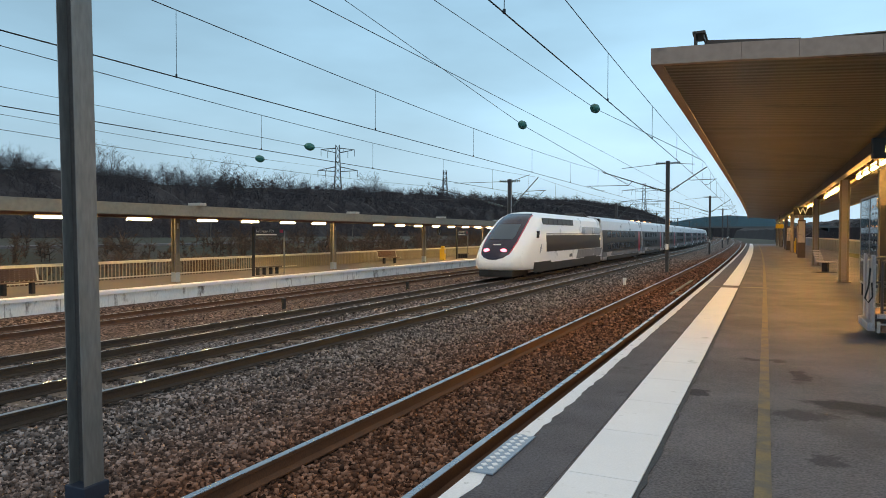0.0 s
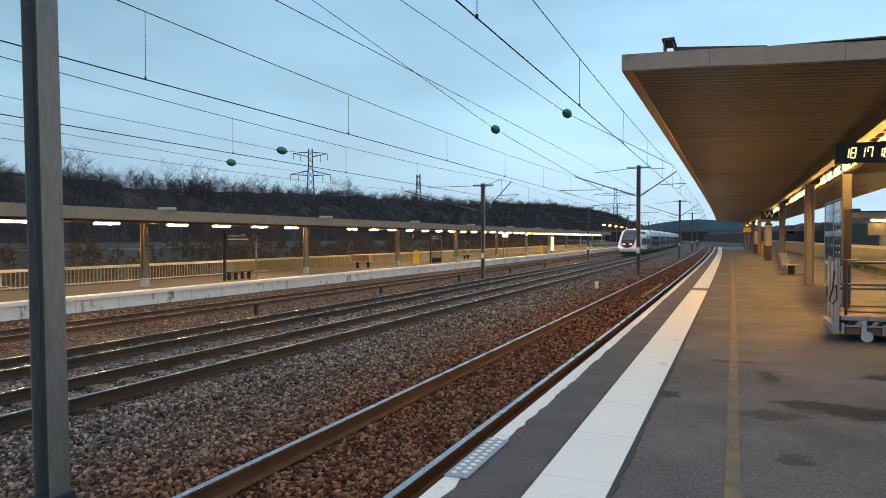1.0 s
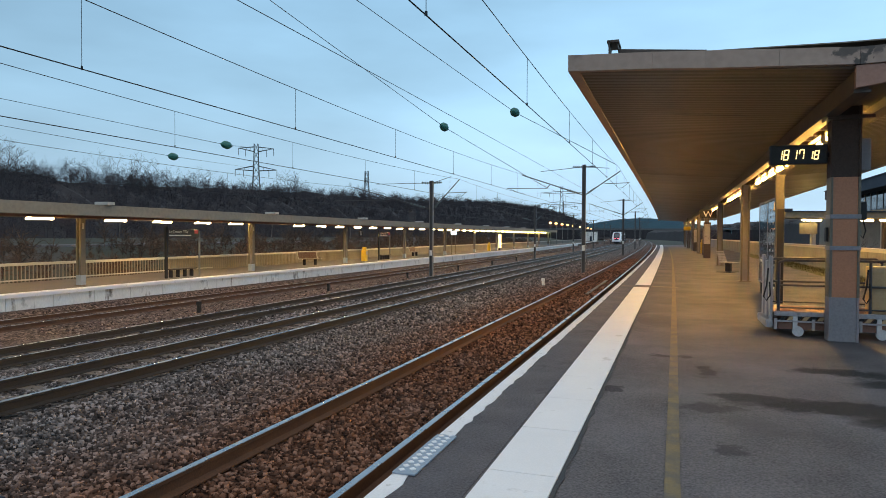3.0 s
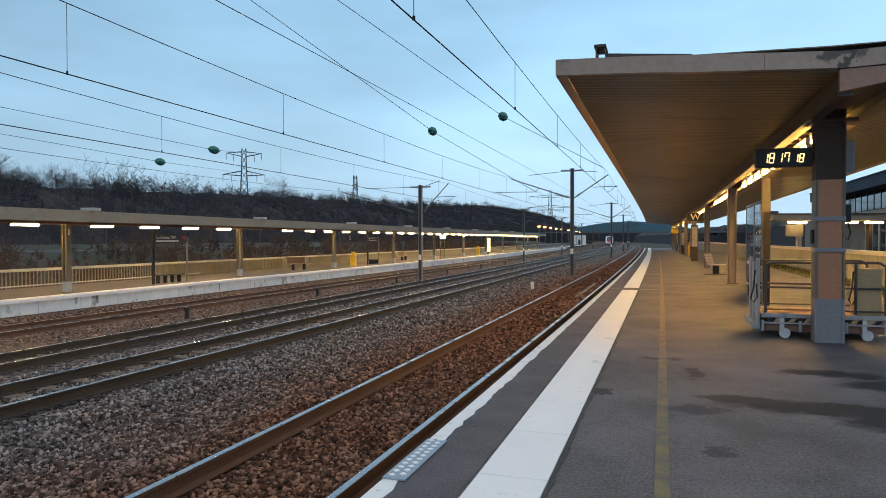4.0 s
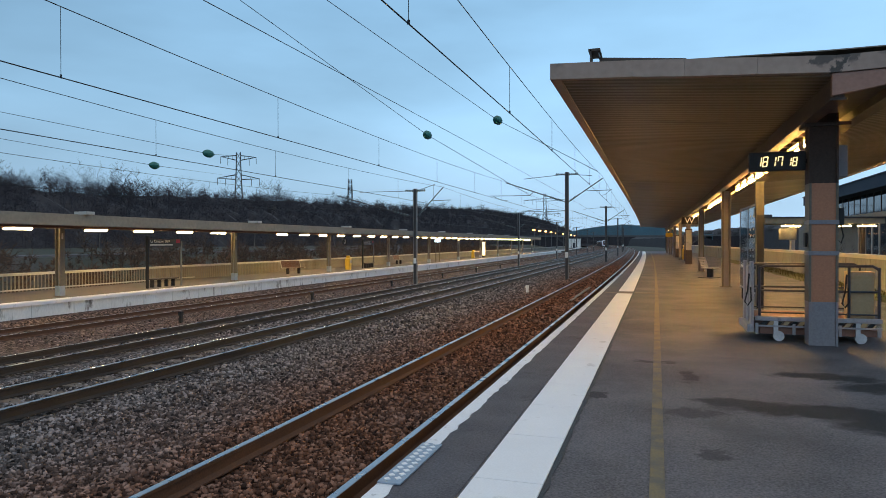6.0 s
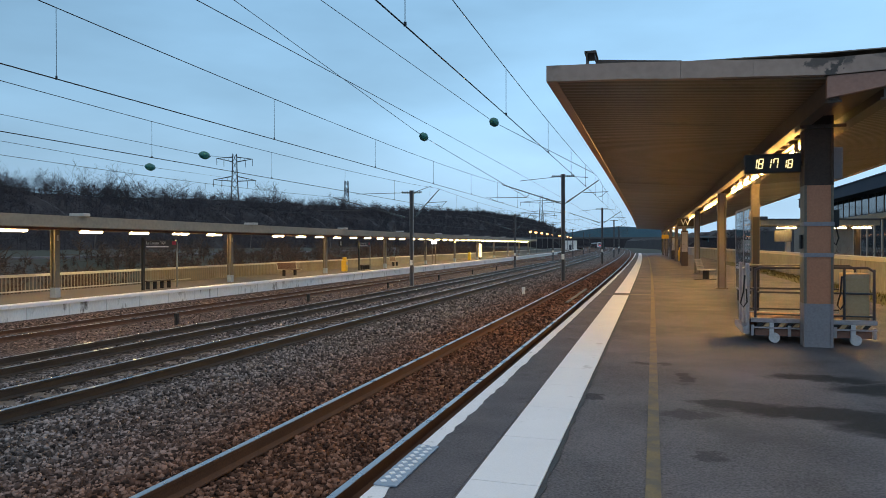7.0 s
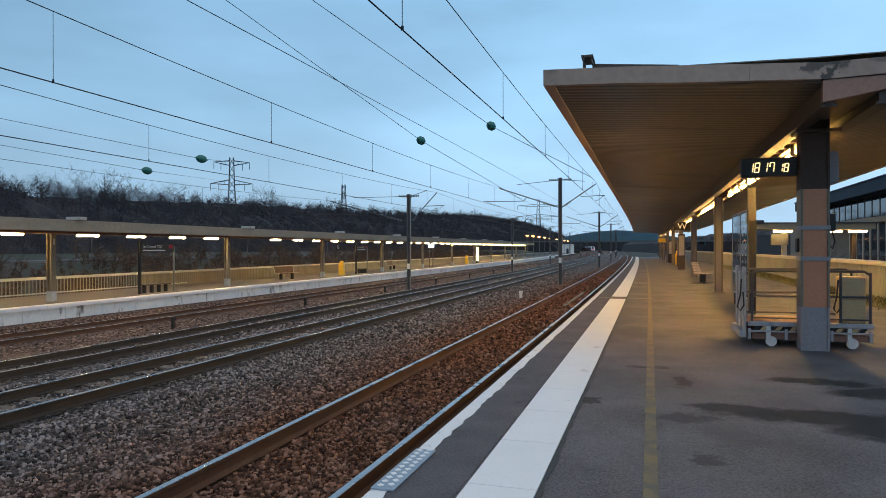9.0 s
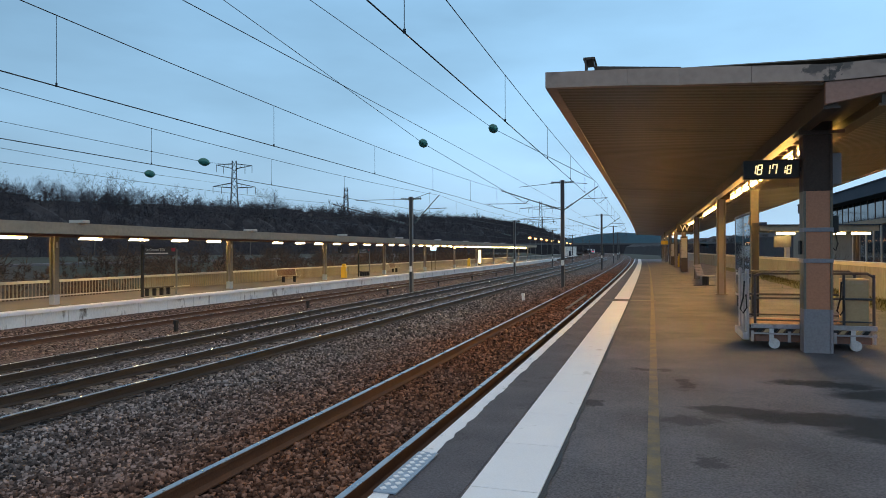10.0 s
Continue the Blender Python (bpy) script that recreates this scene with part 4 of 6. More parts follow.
# ---------------------------------------------------------------- woods, shrubs
def bare_tree(seed, height, spread=0.55, levels=4):
    """Arrays of a bare tree: tapered three-sided limbs, forking."""
    rr = random.Random(seed)
    V, Fc = [], []

    def limb(p, d, length, r, lev):
        n = 3
        pts = [p]
        q, dd = p.copy(), d.copy()
        for k in range(n):
            dd = (dd + Vector((rr.uniform(-1, 1), rr.uniform(-1, 1), rr.uniform(-0.2, 0.5))) * 0.16).normalized()
            q = q + dd * (length / n)
            pts.append(q.copy())
        base = len(V)
        for k, pt in enumerate(pts):
            rad = r * (1 - 0.75 * k / n)
            s = dd.cross(Vector((0.3, 0.9, 0.1))).normalized()
            t = dd.cross(s)
            for j in range(3):
                a = j * math.tau / 3
                V.append(tuple(pt + (s * math.cos(a) + t * math.sin(a)) * rad))
        for k in range(n):
            for j in range(3):
                a, b = base + 3 * k + j, base + 3 * k + (j + 1) % 3
                Fc.append((a, b, b + 3, a + 3))
        if lev == 0:
            return
        kids = rr.randint(3, 4) if lev > 1 else rr.randint(4, 6)
        for c in range(kids):
            f = rr.uniform(0.35, 1.0)
            i = min(n - 1, int(f * n))
            sp = pts[i].lerp(pts[i + 1], f * n - i)
            ang = rr.uniform(0, math.tau)
            out = Vector((math.cos(ang), math.sin(ang), rr.uniform(0.3, 1.2))).normalized()
            nd_ = (dd * (1 - spread) + out * spread + Vector((0, 0, 0.15))).normalized()
            limb(sp, nd_, length * rr.uniform(0.5, 0.78), r * 0.48, lev - 1)

    limb(Vector((0, 0, -0.5)), Vector((rr.uniform(-0.06, 0.06), rr.uniform(-0.06, 0.06), 1)).normalized(), height * 0.46, height * 0.016, levels)
    return np.array(V), np.array(Fc)


def crown_tree(seed, height, levels=5):
    """Arrays of a bare tree with a rounded crown: arching limbs that fork in pairs and threes down to fine twigs."""
    rr = random.Random(seed)
    V, Fc = [], []

    def limb(p, d, length, r, lev):
        pts, q, dd = [p], p.copy(), d.copy()
        n = 3 if lev > 1 else 2
        for k in range(n):
            dd = (dd + Vector((rr.gauss(0, 1), rr.gauss(0, 1), rr.gauss(0.25, 0.6))) * 0.17).normalized()
            q = q + dd * (length / n)
            pts.append(q.copy())
        base = len(V)
        sd = dd.cross(Vector((0.31, 0.9, 0.17))).normalized()
        td = dd.cross(sd)
        for k, pt in enumerate(pts):
            rad = r * (1 - 0.5 * k / n)
            for j in range(3):
                a = j * math.tau / 3
                V.append(tuple(pt + (sd * math.cos(a) + td * math.sin(a)) * rad))
        for k in range(n):
            for j in range(3):
                a, b = base + 3 * k + j, base + 3 * k + (j + 1) % 3
                Fc.append((a, b, b + 3, a + 3))
        if lev == 0:
            return
        for c in range(rr.choice((3, 3, 4)) if lev > 2 else rr.choice((3, 4, 5))):
            f = 1.0 if c < 2 else rr.uniform(0.3, 0.95)
            i = min(n - 1, int(f * n))
            sp = pts[i].lerp(pts[i + 1], f * n - i)
            ang = rr.uniform(0, math.tau)
            out = Vector((math.cos(ang), math.sin(ang), rr.uniform(-0.15, 0.55)))
            limb(sp, (dd * 0.62 + out * 0.62).normalized(), length * rr.uniform(0.56, 0.78), max(0.011, r * 0.48), lev - 1)

    limb(Vector((0, 0, -0.5)), Vector((rr.uniform(-0.08, 0.08), rr.uniform(-0.08, 0.08), 1)).normalized(), height * 0.33, height * 0.017, levels)
    return np.array(V), np.array(Fc)


TREES = [crown_tree(10 + k, 12.0) for k in range(7)]
BUSHES = [bare_tree(40 + k, 6.0, 0.75, 3) for k in range(4)]


def wood(name, places, kinds, material, label, category):
    Vs, Fs, base = [], [], 0
    for (x, y, z, s, k, turn) in places:
        V, Fq = kinds[k % len(kinds)]
        c, sn = math.cos(turn), math.sin(turn)
        Wv = np.stack([V[:, 0] * c - V[:, 1] * sn, V[:, 0] * sn + V[:, 1] * c, V[:, 2]], 1) * s
        p = cv(x, y, z)
        Vs.append(Wv + np.array([p.x, p.y, p.z]))
        Fs.append(Fq + base)
        base += len(V)
    Vs, Fs = np.concatenate(Vs), np.concatenate(Fs)
    me = bpy.data.meshes.new(name)
    me.from_pydata(Vs.tolist(), [], Fs.tolist())
    me.materials.append(M[material])
    return tagged(new(name, me), label, category, kind="stuff")


rt_ = random.Random(3)


def ground_z(x):
    P = [(-27, -2.6), (-31, -2.0), (-38, -0.9), (-46, 0.35), (-50, 0.5), (-62, 0.9), (-110, 0.9), (-260, -1.0)]
    for (xa, za), (xb, zb) in zip(P, P[1:]):
        if xb <= x <= xa:
            return za + (zb - za) * (x - xa) / (xb - xa)
    return -1.0


def wood_top(y):
    """Height of the tree tops along the wood's front."""
    return float(np.interp(y, (0, 70, 100, 131, 174, 217, 362, 505, 571, 660, 760), (12.6, 12.9, 13.5, 14.5, 15.4, 16.2, 21.8, 22.6, 20.4, 18.0, 13.0)))


def unbent(x, y):
    """Across-the-line place of a point that stands x metres from the straight axis."""
    return x + y * y / (2 * BEND)


pl = []
for k in range(175):
    y = 15 + 700 * (k / 175) ** 1.25 + rt_.uniform(-4, 4)
    x = -rt_.uniform(80, 98)
    c = rt_.uniform(0.8, 1.3)
    pl.append((unbent(x, y), y, wood_top(y) + rt_.uniform(-2.2, 0.9) - 10.0 * c, c, rt_.randrange(7), rt_.uniform(0, 6.3)))
for (x, y, c, up) in ((-84, 86, 1.2, 1.9), (-85, 91, 1.05, 1.4), (-86, 75, 1.0, 0.6), (-85, 104, 0.9, 0.6), (-85, 139, 1.1, 1.4), (-86, 175, 1.0, 1.2), (-86, 262, 1.1, 1.4), (-84, 66, 1.0, 1.0), (-86, 340, 1.1, 1.5), (-86, 430, 1.1, 1.5)):
    pl.append((unbent(x, y), y, wood_top(y) + 0.6 + up - 10.0 * c, c, rt_.randrange(7), rt_.uniform(0, 6.3)))
wood("bare_woods", pl, TREES, "bark", "tall leafless trees along the skyline of the woods", "woods")


def brush(name, material, label, category, xs, y, base, h, wide, nb, seed):
    """Close-set bare crowns: a thin stem and a fan of fine twigs at each place."""
    rr = np.random.default_rng(seed)
    n = len(y)
    c = np.stack([xs, y, base], 1)
    top = c + np.stack([rr.normal(0, 0.1, n) * h, rr.normal(0, 0.1, n) * h, h], 1)
    P, Q, Wd = [c - np.array([0, 0, 0.5])], [top + np.array([0, 0, 0.3])], [0.04 * wide]
    a = rr.uniform(0, 6.283, (n, nb))
    e = rr.uniform(-0.2, 1.2, (n, nb))
    ln = rr.uniform(0.35, 0.85, (n, nb)) * (0.65 + 0.35 * np.sin(e)) * h[:, None]
    st = c[:, None] + (top - c)[:, None] * rr.uniform(0.15, 1.0, (n, nb, 1))
    q = st + np.stack([np.cos(a) * np.cos(e), np.sin(a) * np.cos(e), np.sin(e)], 2) * ln[..., None]
    wb = np.repeat(wide[:, None], nb, 1)
    P.append(st.reshape(-1, 3)), Q.append(q.reshape(-1, 3)), Wd.append(0.024 * wb.reshape(-1))
    for t in range(2):
        m_ = st + (q - st) * rr.uniform(0.3, 0.9, (n, nb, 1))
        P.append(m_.reshape(-1, 3)), Q.append((m_ + (q - st) * 0.35 + rr.normal(0, 0.12, (n, nb, 3)) * h[:, None, None]).reshape(-1, 3)), Wd.append(0.014 * wb.reshape(-1))
    P, Q, Wd = np.concatenate(P), np.concatenate(Q), np.concatenate(Wd)
    d = np.cross(Q - P, np.array([0.8, -0.6, 0.0]) + 0.3 * rr.normal(0, 1, P.shape))
    d = d / (np.linalg.norm(d, axis=1)[:, None] + 1e-6) * Wd[:, None]
    V = np.stack([P - d, P + d, Q], 1).reshape(-1, 3)
    k = len(P)
    me = bpy.data.meshes.new(name)
    me.vertices.add(3 * k)
    me.vertices.foreach_set("co", V.reshape(-1))
    me.loops.add(3 * k)
    me.loops.foreach_set("vertex_index", np.arange(3 * k).astype(np.int32))
    me.polygons.add(k)
    me.polygons.foreach_set("loop_start", (np.arange(k) * 3).astype(np.int32))
    me.update(calc_edges=True)
    me.materials.append(M[material])
    tagged(new(name, me), label, category, kind="stuff")


def crowns():
    """Bare crowns over the whole front of the wood, and low brush behind the far fence."""
    rr = np.random.default_rng(8)
    n = 5600
    y = 2 + 745 * (np.arange(n) / n) ** 1.2 + rr.uniform(-3, 3, n)
    xs = -(63 + 28 * rr.random(n))
    tops = np.array([wood_top(v) for v in y])
    rise = np.interp(-xs, (63, 66, 73, 79, 85, 91), (0.0, 0.0, 0.3, 0.66, 0.9, 1.0))
    base = 0.4 + (tops - 4.6) * rise * np.clip((760 - y) / 60, 0.1, 1.0)
    brush("woodland_crowns", "twig", "fine bare crowns of close-set winter trees", "woods", xs, y, base, rr.uniform(1.6, 3.0, n), 0.55 + y / 300, 38, 9)
    n = 1500
    y = rr.uniform(10, 190, n)
    xs = -rr.uniform(29.6, 45.5, n)
    base = np.array([ground_z(v) for v in xs]) - 0.1
    brush("low_scrub", "scrub", "low tangled russet scrub behind the far fence", "scrub", xs - y * y / (2 * BEND), y, base, rr.uniform(0.7, 1.7, n) * (0.8 + 0.5 * np.sin(y * 0.45)), 0.8 + y / 300, 34, 12)

    n = 420
    y = rr.uniform(318, 470, n)
    xs = np.where(rr.random(n) < 0.55, -rr.uniform(52, 120, n), rr.uniform(6, 70, n))
    brush("bridge_woods", "twig", "bare trees on the banks beside the road bridge", "woods", xs, y, np.full(n, -1.0), rr.uniform(3.0, 5.6, n), np.full(n, 2.0), 34, 15)


crowns()
pl = []
for k in range(7):
    y = 26 + 230 * k / 7 + rt_.uniform(-4, 4)
    x = -rt_.uniform(56, 62)
    pl.append((x, y, ground_z(x), rt_.uniform(0.5, 0.75), rt_.randrange(7), rt_.uniform(0, 6.3)))
wood("pale_birches", pl, [bare_tree(70 + k, 10.0, 0.35, 2) for k in range(4)], "birch", "slim pale birch stems before the dark woods", "birches")
# the wood's dark mass, an uneven bank of close-set trees further in
bm = bmesh.new()
rings = []
for y in steps_y(-40, 755, 2.0):
    end = min(1.0, max(0.1, (760 - y) / 60))
    hgt = (wood_top(y) - 3.2 + 1.0 * noise.noise((y * 0.05, 1.3, 0)) + 1.0 * noise.noise((y * 0.3, 4.3, 0)) + 0.8 * noise.noise((y * 0.9, 8.3, 0))) * end
    dx = 2.0 * noise.noise((y * 0.1, 7.7, 0)) + 1.5 * noise.noise((y * 0.6, 2.7, 0))
    rings.append([bm.verts.new((x + dx * f, y, z)) for x, z, f in ((-66, -1.6, 0.4), (-73, hgt * 0.3, 1.0), (-79, hgt * 0.66, 1.2), (-85, hgt * 0.9, 1.0), (-91, hgt, 1.0), (-120, hgt, 0), (-200, 2.0, 0))])
for a, b in zip(rings, rings[1:]):
    for k in range(6):
        bm.faces.new((a[k], a[k + 1], b[k + 1], b[k]))
tagged(mesh_ob("wooded_bank", bm, M["hill"]), "dark brown mass of close winter woods", "woods", kind="stuff")
# woods on the other side, beyond the station
pl = []
for k in range(120):
    y = 60 + 500 * (k / 120) + rt_.uniform(-5, 5)
    x = rt_.uniform(46, 62)
    pl.append((x, y, 1.5, rt_.uniform(0.6, 0.9), rt_.randrange(7), rt_.uniform(0, 6.3)))
wood("woods_beyond_station", pl, TREES, "bark", "leafless woods beyond the station", "woods")
bm = bmesh.new()
rings = []
for y in steps_y(60, 900, 8):
    h2 = 10.0 + 1.8 * noise.noise((y * 0.05, 9.3, 0))
    rings.append([bm.verts.new(cv(x, y, z)) for x, z in ((46, -6), (50, h2 * 0.6), (60, h2), (160, 2))])
for a, b in zip(rings, rings[1:]):
    for k in range(3):
        bm.faces.new((a[k], a[k + 1], b[k + 1], b[k]))
tagged(mesh_ob("wooded_bank_beyond", bm, M["hill"]), "dark mass of woods beyond the station", "woods", kind="stuff")

bm = bmesh.new()
rings = []
for k in range(90):
    x = -700 + 14 * k
    h3 = 15.0 + 2.5 * noise.noise((x * 0.02, 3.3, 0)) + 1.5 * noise.noise((x * 0.2, 5.3, 0))
    rings.append([bm.verts.new((x, y, z)) for y, z in ((960, -10), (962, h3 * 0.8), (970, h3), (1400, 0))])
for a, b in zip(rings, rings[1:]):
    for k in range(3):
        bm.faces.new((a[k], a[k + 1], b[k + 1], b[k]))
tagged(mesh_ob("distant_woods", bm, M["hill"]), "dark distant woods beyond the bridge", "woods", kind="stuff")

# ---------------------------------------------------------------- road bridge
def bridge():
    th = empty("road_bridge", pose(-14, 322, 0), "teal steel road bridge over the line", "bridge")
    bm = bmesh.new()
    pts = [(-26 + 3 * k, 9.6 - 0.0048 * (-26 + 3 * k + 1) ** 2) for k in range(22)]
    for yy in (0, 9):
        lo = [bm.verts.new((x, yy, 5.0 + 0.006 * x)) for x, z in pts]
        hi = [bm.verts.new((x, yy, z)) for x, z in pts]
        lo2 = [bm.verts.new((x, yy + 0.4, 5.0 + 0.006 * x)) for x, z in pts]
        hi2 = [bm.verts.new((x, yy + 0.4, z)) for x, z in pts]
        for k in range(len(pts) - 1):
            for a, b in ((lo, hi), (hi, hi2), (hi2, lo2), (lo2, lo)):
                bm.faces.new((a[k], a[k + 1], b[k + 1], b[k]))
    part("girder", bm, M["bridge"], th, "teal painted steel girder")
    part("deck", box(-60, 45, -0.5, 9.9, 4.3, 4.95), M["bridge_dark"], th)
    for k in range(22):
        part("stiffener", box(pts[k][0] - 0.12, pts[k][0] + 0.12, -0.15, 0.0, 4.9, pts[k][1]), M["bridge"], th)
    for x in (-9.0, 17.5):
        for yy in (1.5, 7.5):
            part("pier", tube([(x, yy, -2), (x, yy, 4.3)], 0.55, 12), M["bridge_dark"], th)
    for x0, x1 in ((-75, -24), (24, 90)):
        bm = bmesh.new()
        s = 1 if x0 > 0 else -1
        xa, xb = (x0, x1) if s > 0 else (x1, x0)
        vs = [bm.verts.new(p) for p in ((xa, 0, -3), (xa + s * 9, 0, 4.4), (xb, 0, 4.4), (xb, 0, -3), (xa, 10, -3), (xa + s * 9, 10, 4.4), (xb, 10, 4.4), (xb, 10, -3))]
        for f in ((0, 1, 2, 3), (4, 5, 6, 7), (0, 1, 5, 4), (1, 2, 6, 5)):
            bm.faces.new([vs[k] for k in f])
        part("embankment", bm, M["hill"], th)


bridge()

# ---------------------------------------------------------------- far platform furniture
def street_lamp(m):
    th = empty("platform_lamp", m, "tall platform lamp with an amber sodium head", "lamp post", "platform lamps")
    part("pole", tube([(0, 0, 0), (0, 0, 5.2)], 0.06, 8), M["mast"], th)
    bm = tube([(0, 0, 5.15), (0, -0.7, 5.3)], 0.04, 6)
    part("arm", bm, M["mast"], th)
    bm = bmesh.new()
    bmesh.ops.create_uvsphere(bm, u_segments=12, v_segments=8, radius=0.3)
    bmesh.ops.scale(bm, vec=(1.2, 1.2, 0.7), verts=bm.verts)
    bmesh.ops.translate(bm, vec=(0, -0.75, 5.26), verts=bm.verts)
    part("lamp_head", bm, M["sodium"], th, "glowing amber lamp head")
    return th


sl0 = street_lamp(cpose(-25.2, 158, FZ))
for yl in (168, 180, 193, 208, 232, 250, 270, 292):
    copy_thing(sl0, cpose(-25.2, yl, FZ))
hut = empty("service_hut", cpose(-25.6, 296, FZ), "pale service hut at the platform end", "hut")
part("wall", box(-3.0, 2.6, 0, 4, 0, 4.0), M["wall_white"], hut)
part("door", box(-0.5, 0.5, -0.05, 0.0, 0, 2.1), M["navy_metal"], hut)
part("roof", box(-3.2, 2.8, -0.2, 4.2, 4.0, 4.2), M["bridge_dark"], hut)


def bench(m, label, w=1.75):
    th = empty("bench", m, label, "bench", "platform benches")
    for k in range(5):
        part("seat_slat", box(-w / 2, w / 2, -0.2 + 0.09 * k, -0.125 + 0.09 * k, 0.42, 0.455, 0.006), M["bench_wood"], th)
    for k in range(6):
        part("back_slat", box(-w / 2, w / 2, 0.26 + 0.02 * k, 0.285 + 0.02 * k, 0.5 + 0.075 * k, 0.565 + 0.075 * k, 0.006), M["bench_wood"], th)
    for s in (-1, 1):
        bm = tube([(s * (w / 2 + 0.03), -0.25, 0.44), (s * (w / 2 + 0.03), 0.24, 0.44), (s * (w / 2 + 0.03), 0.4, 0.97)], 0.035, 8)
        part("side_frame", bm, M["bench_metal"], th, "pale bent metal side frame")
        part("leg", box(s * w * 0.3 - 0.06, s * w * 0.3 + 0.06, -0.1, 0.12, 0, 0.42, 0.01), M["black"], th)
    return th


bn = bench(cpose(-24.5, 15.4, FZ, 90), "brown slatted bench with pale side frames")
copy_thing(bn, cpose(-25.5, 44.2, FZ, 70))
copy_thing(bn, cpose(-26.2, 68.0, FZ, 90))


def low_bench(m):
    th = empty("backless_bench", m, "low dark backless bench under the station sign", "bench", "backless benches")
    part("seat", box(-0.2, 0.2, -1.0, 1.0, 0.38, 0.45, 0.02), M["beam_dark"], th)
    for k in range(4):
        part("leg", box(-0.1, 0.1, -0.85 + 0.53 * k, -0.77 + 0.53 * k, 0, 0.38, 0.01), M["black"], th)
    return th


lb = low_bench(cpose(-24.6, 29.2, FZ))
copy_thing(lb, cpose(-25.0, 57.0, FZ))


def lettering(name, text, size, m, material, parent):
    cu = bpy.data.curves.new(name, 'FONT')
    cu.body = text
    cu.size = size
    cu.extrude = 0.002
    tmp = new(name + "_tmp", cu)
    dg = bpy.context.evaluated_depsgraph_get()
    me = bpy.data.meshes.new_from_object(tmp.evaluated_get(dg))
    bpy.data.objects.remove(tmp)
    me.materials.clear()
    me.materials.append(material)
    o = new(name, me)
    o.parent = parent
    o.matrix_local = m
    return o


def station_sign(m, readable):
    th = empty("station_sign", m, "dark station name sign between two posts", "station sign", "station signs")
    part("post", box(-0.06, 0.06, -1.34, -1.22, 0, 2.65, 0.01), M["black"], th, "square dark post")
    part("post", tube([(0, 1.25, 0), (0, 1.25, 2.4)], 0.05, 8), M["mast"], th, "round grey post")
    part("board", box(-0.03, 0.03, -1.2, 1.22, 2.08, 2.5, 0.01), M["sign_blue"], th)
    part("emblem", box(0.031, 0.036, 0.82, 1.12, 2.28, 2.46), M["train_red"], th)
    if readable:
        lettering("station_name", "Le Creusot TGV", 0.21, Matrix.Translation((0.034, -1.1, 2.3)) @ pose(0, 0, 0, 90, 0, 90), M["sign_text"], th)
        part("subtitle", box(0.032, 0.036, -1.1, 0.55, 2.15, 2.21), M["sign_text"], th, "line of small white writing")
    else:
        part("subtitle", box(0.032, 0.036, -1.1, 0.4, 2.18, 2.4), M["sign_text"], th)


station_sign(cpose(-24.3, 29.0, FZ), True)
station_sign(cpose(-24.9, 56.7, FZ), True)


def ticket_validator(m, label, s=1.0):
    th = empty("ticket_validator", m, label, "ticket machine", "yellow machines")
    part("body", box(-0.22, 0.22, -0.18, 0.18, 0, 0.95 * s, 0.04), M["yellow"], th)
    part("head", box(-0.15, 0.15, -0.12, 0.12, 0.95 * s, 1.2 * s, 0.05), M["yellow"], th)
    part("front_panel", box(0.22, 0.235, -0.12, 0.12, 0.55 * s, 0.85 * s), M["cart_steel"], th)
    return th


tv = ticket_validator(cpose(-24.9, 52.4, FZ), "yellow ticket validating machine")
copy_thing(tv, cpose(-25.0, 96, FZ))
tagged(copy_thing(tv, cpose(2.6, 62, 0)), "yellow ticket machine among the canopy columns")
nb = empty("notice_board", cpose(-27.7, 58.5, 0), "small yellow notice on the parapet", "notice")
part("board", box(0, 0.03, -0.3, 0.3, -0.35, -0.02), M["yellow"], nb)
ls = empty("lit_poster", cpose(-25, 103, FZ), "lit yellow information panel", "information panel")
part("panel", box(-0.1, 0.1, -0.55, 0.55, 0.3, 2.4, 0.03), glow("lit_panel", (1.0, 0.72, 0.3), 2.5), ls)
part("stand", box(-0.12, 0.12, -0.5, 0.5, 0, 0.3), M["black"], ls)
bs = empty("departure_screen", cpose(-24.3, 76, FZ), "bright blue-white departure screen on posts", "screen")
part("screen", box(-0.1, 0.1, -0.8, 0.8, 2.35, 2.75, 0.02), glow("screen_glow", (0.6, 0.85, 1.0), 3.0), bs)
for s in (-1, 1):
    part("post", tube([(0, s * 0.7, 0), (0, s * 0.7, 2.35)], 0.05, 8), M["column"], bs)
bb = empty("track_indicator", cpose(-24.3, 85, FZ), "small amber platform indicator", "display")
part("case", box(-0.1, 0.1, -0.6, 0.6, 2.45, 2.8, 0.02), M["black"], bb)
part("digits", box(0.1, 0.108, -0.45, 0.45, 2.53, 2.72), M["digits"], bb)
part("hanger", box(-0.02, 0.02, -0.02, 0.02, 2.8, 3.2), M["black"], bb)

# ---------------------------------------------------------------- line-side things
def marker(x, y, label, h=0.5, white=False):
    z = bed_z(x)
    th = empty("trackside_marker", cpose(x, y, z - 0.02), label, "trackside marker", "trackside markers")
    part("post", box(-0.06, 0.06, -0.06, 0.06, 0, h, 0.01), M["wall_white" if white else "black"], th)
    part("cap", box(-0.075, 0.075, -0.075, 0.075, h - 0.12, h + 0.02, 0.01), M["wall_white" if white else "black"], th)


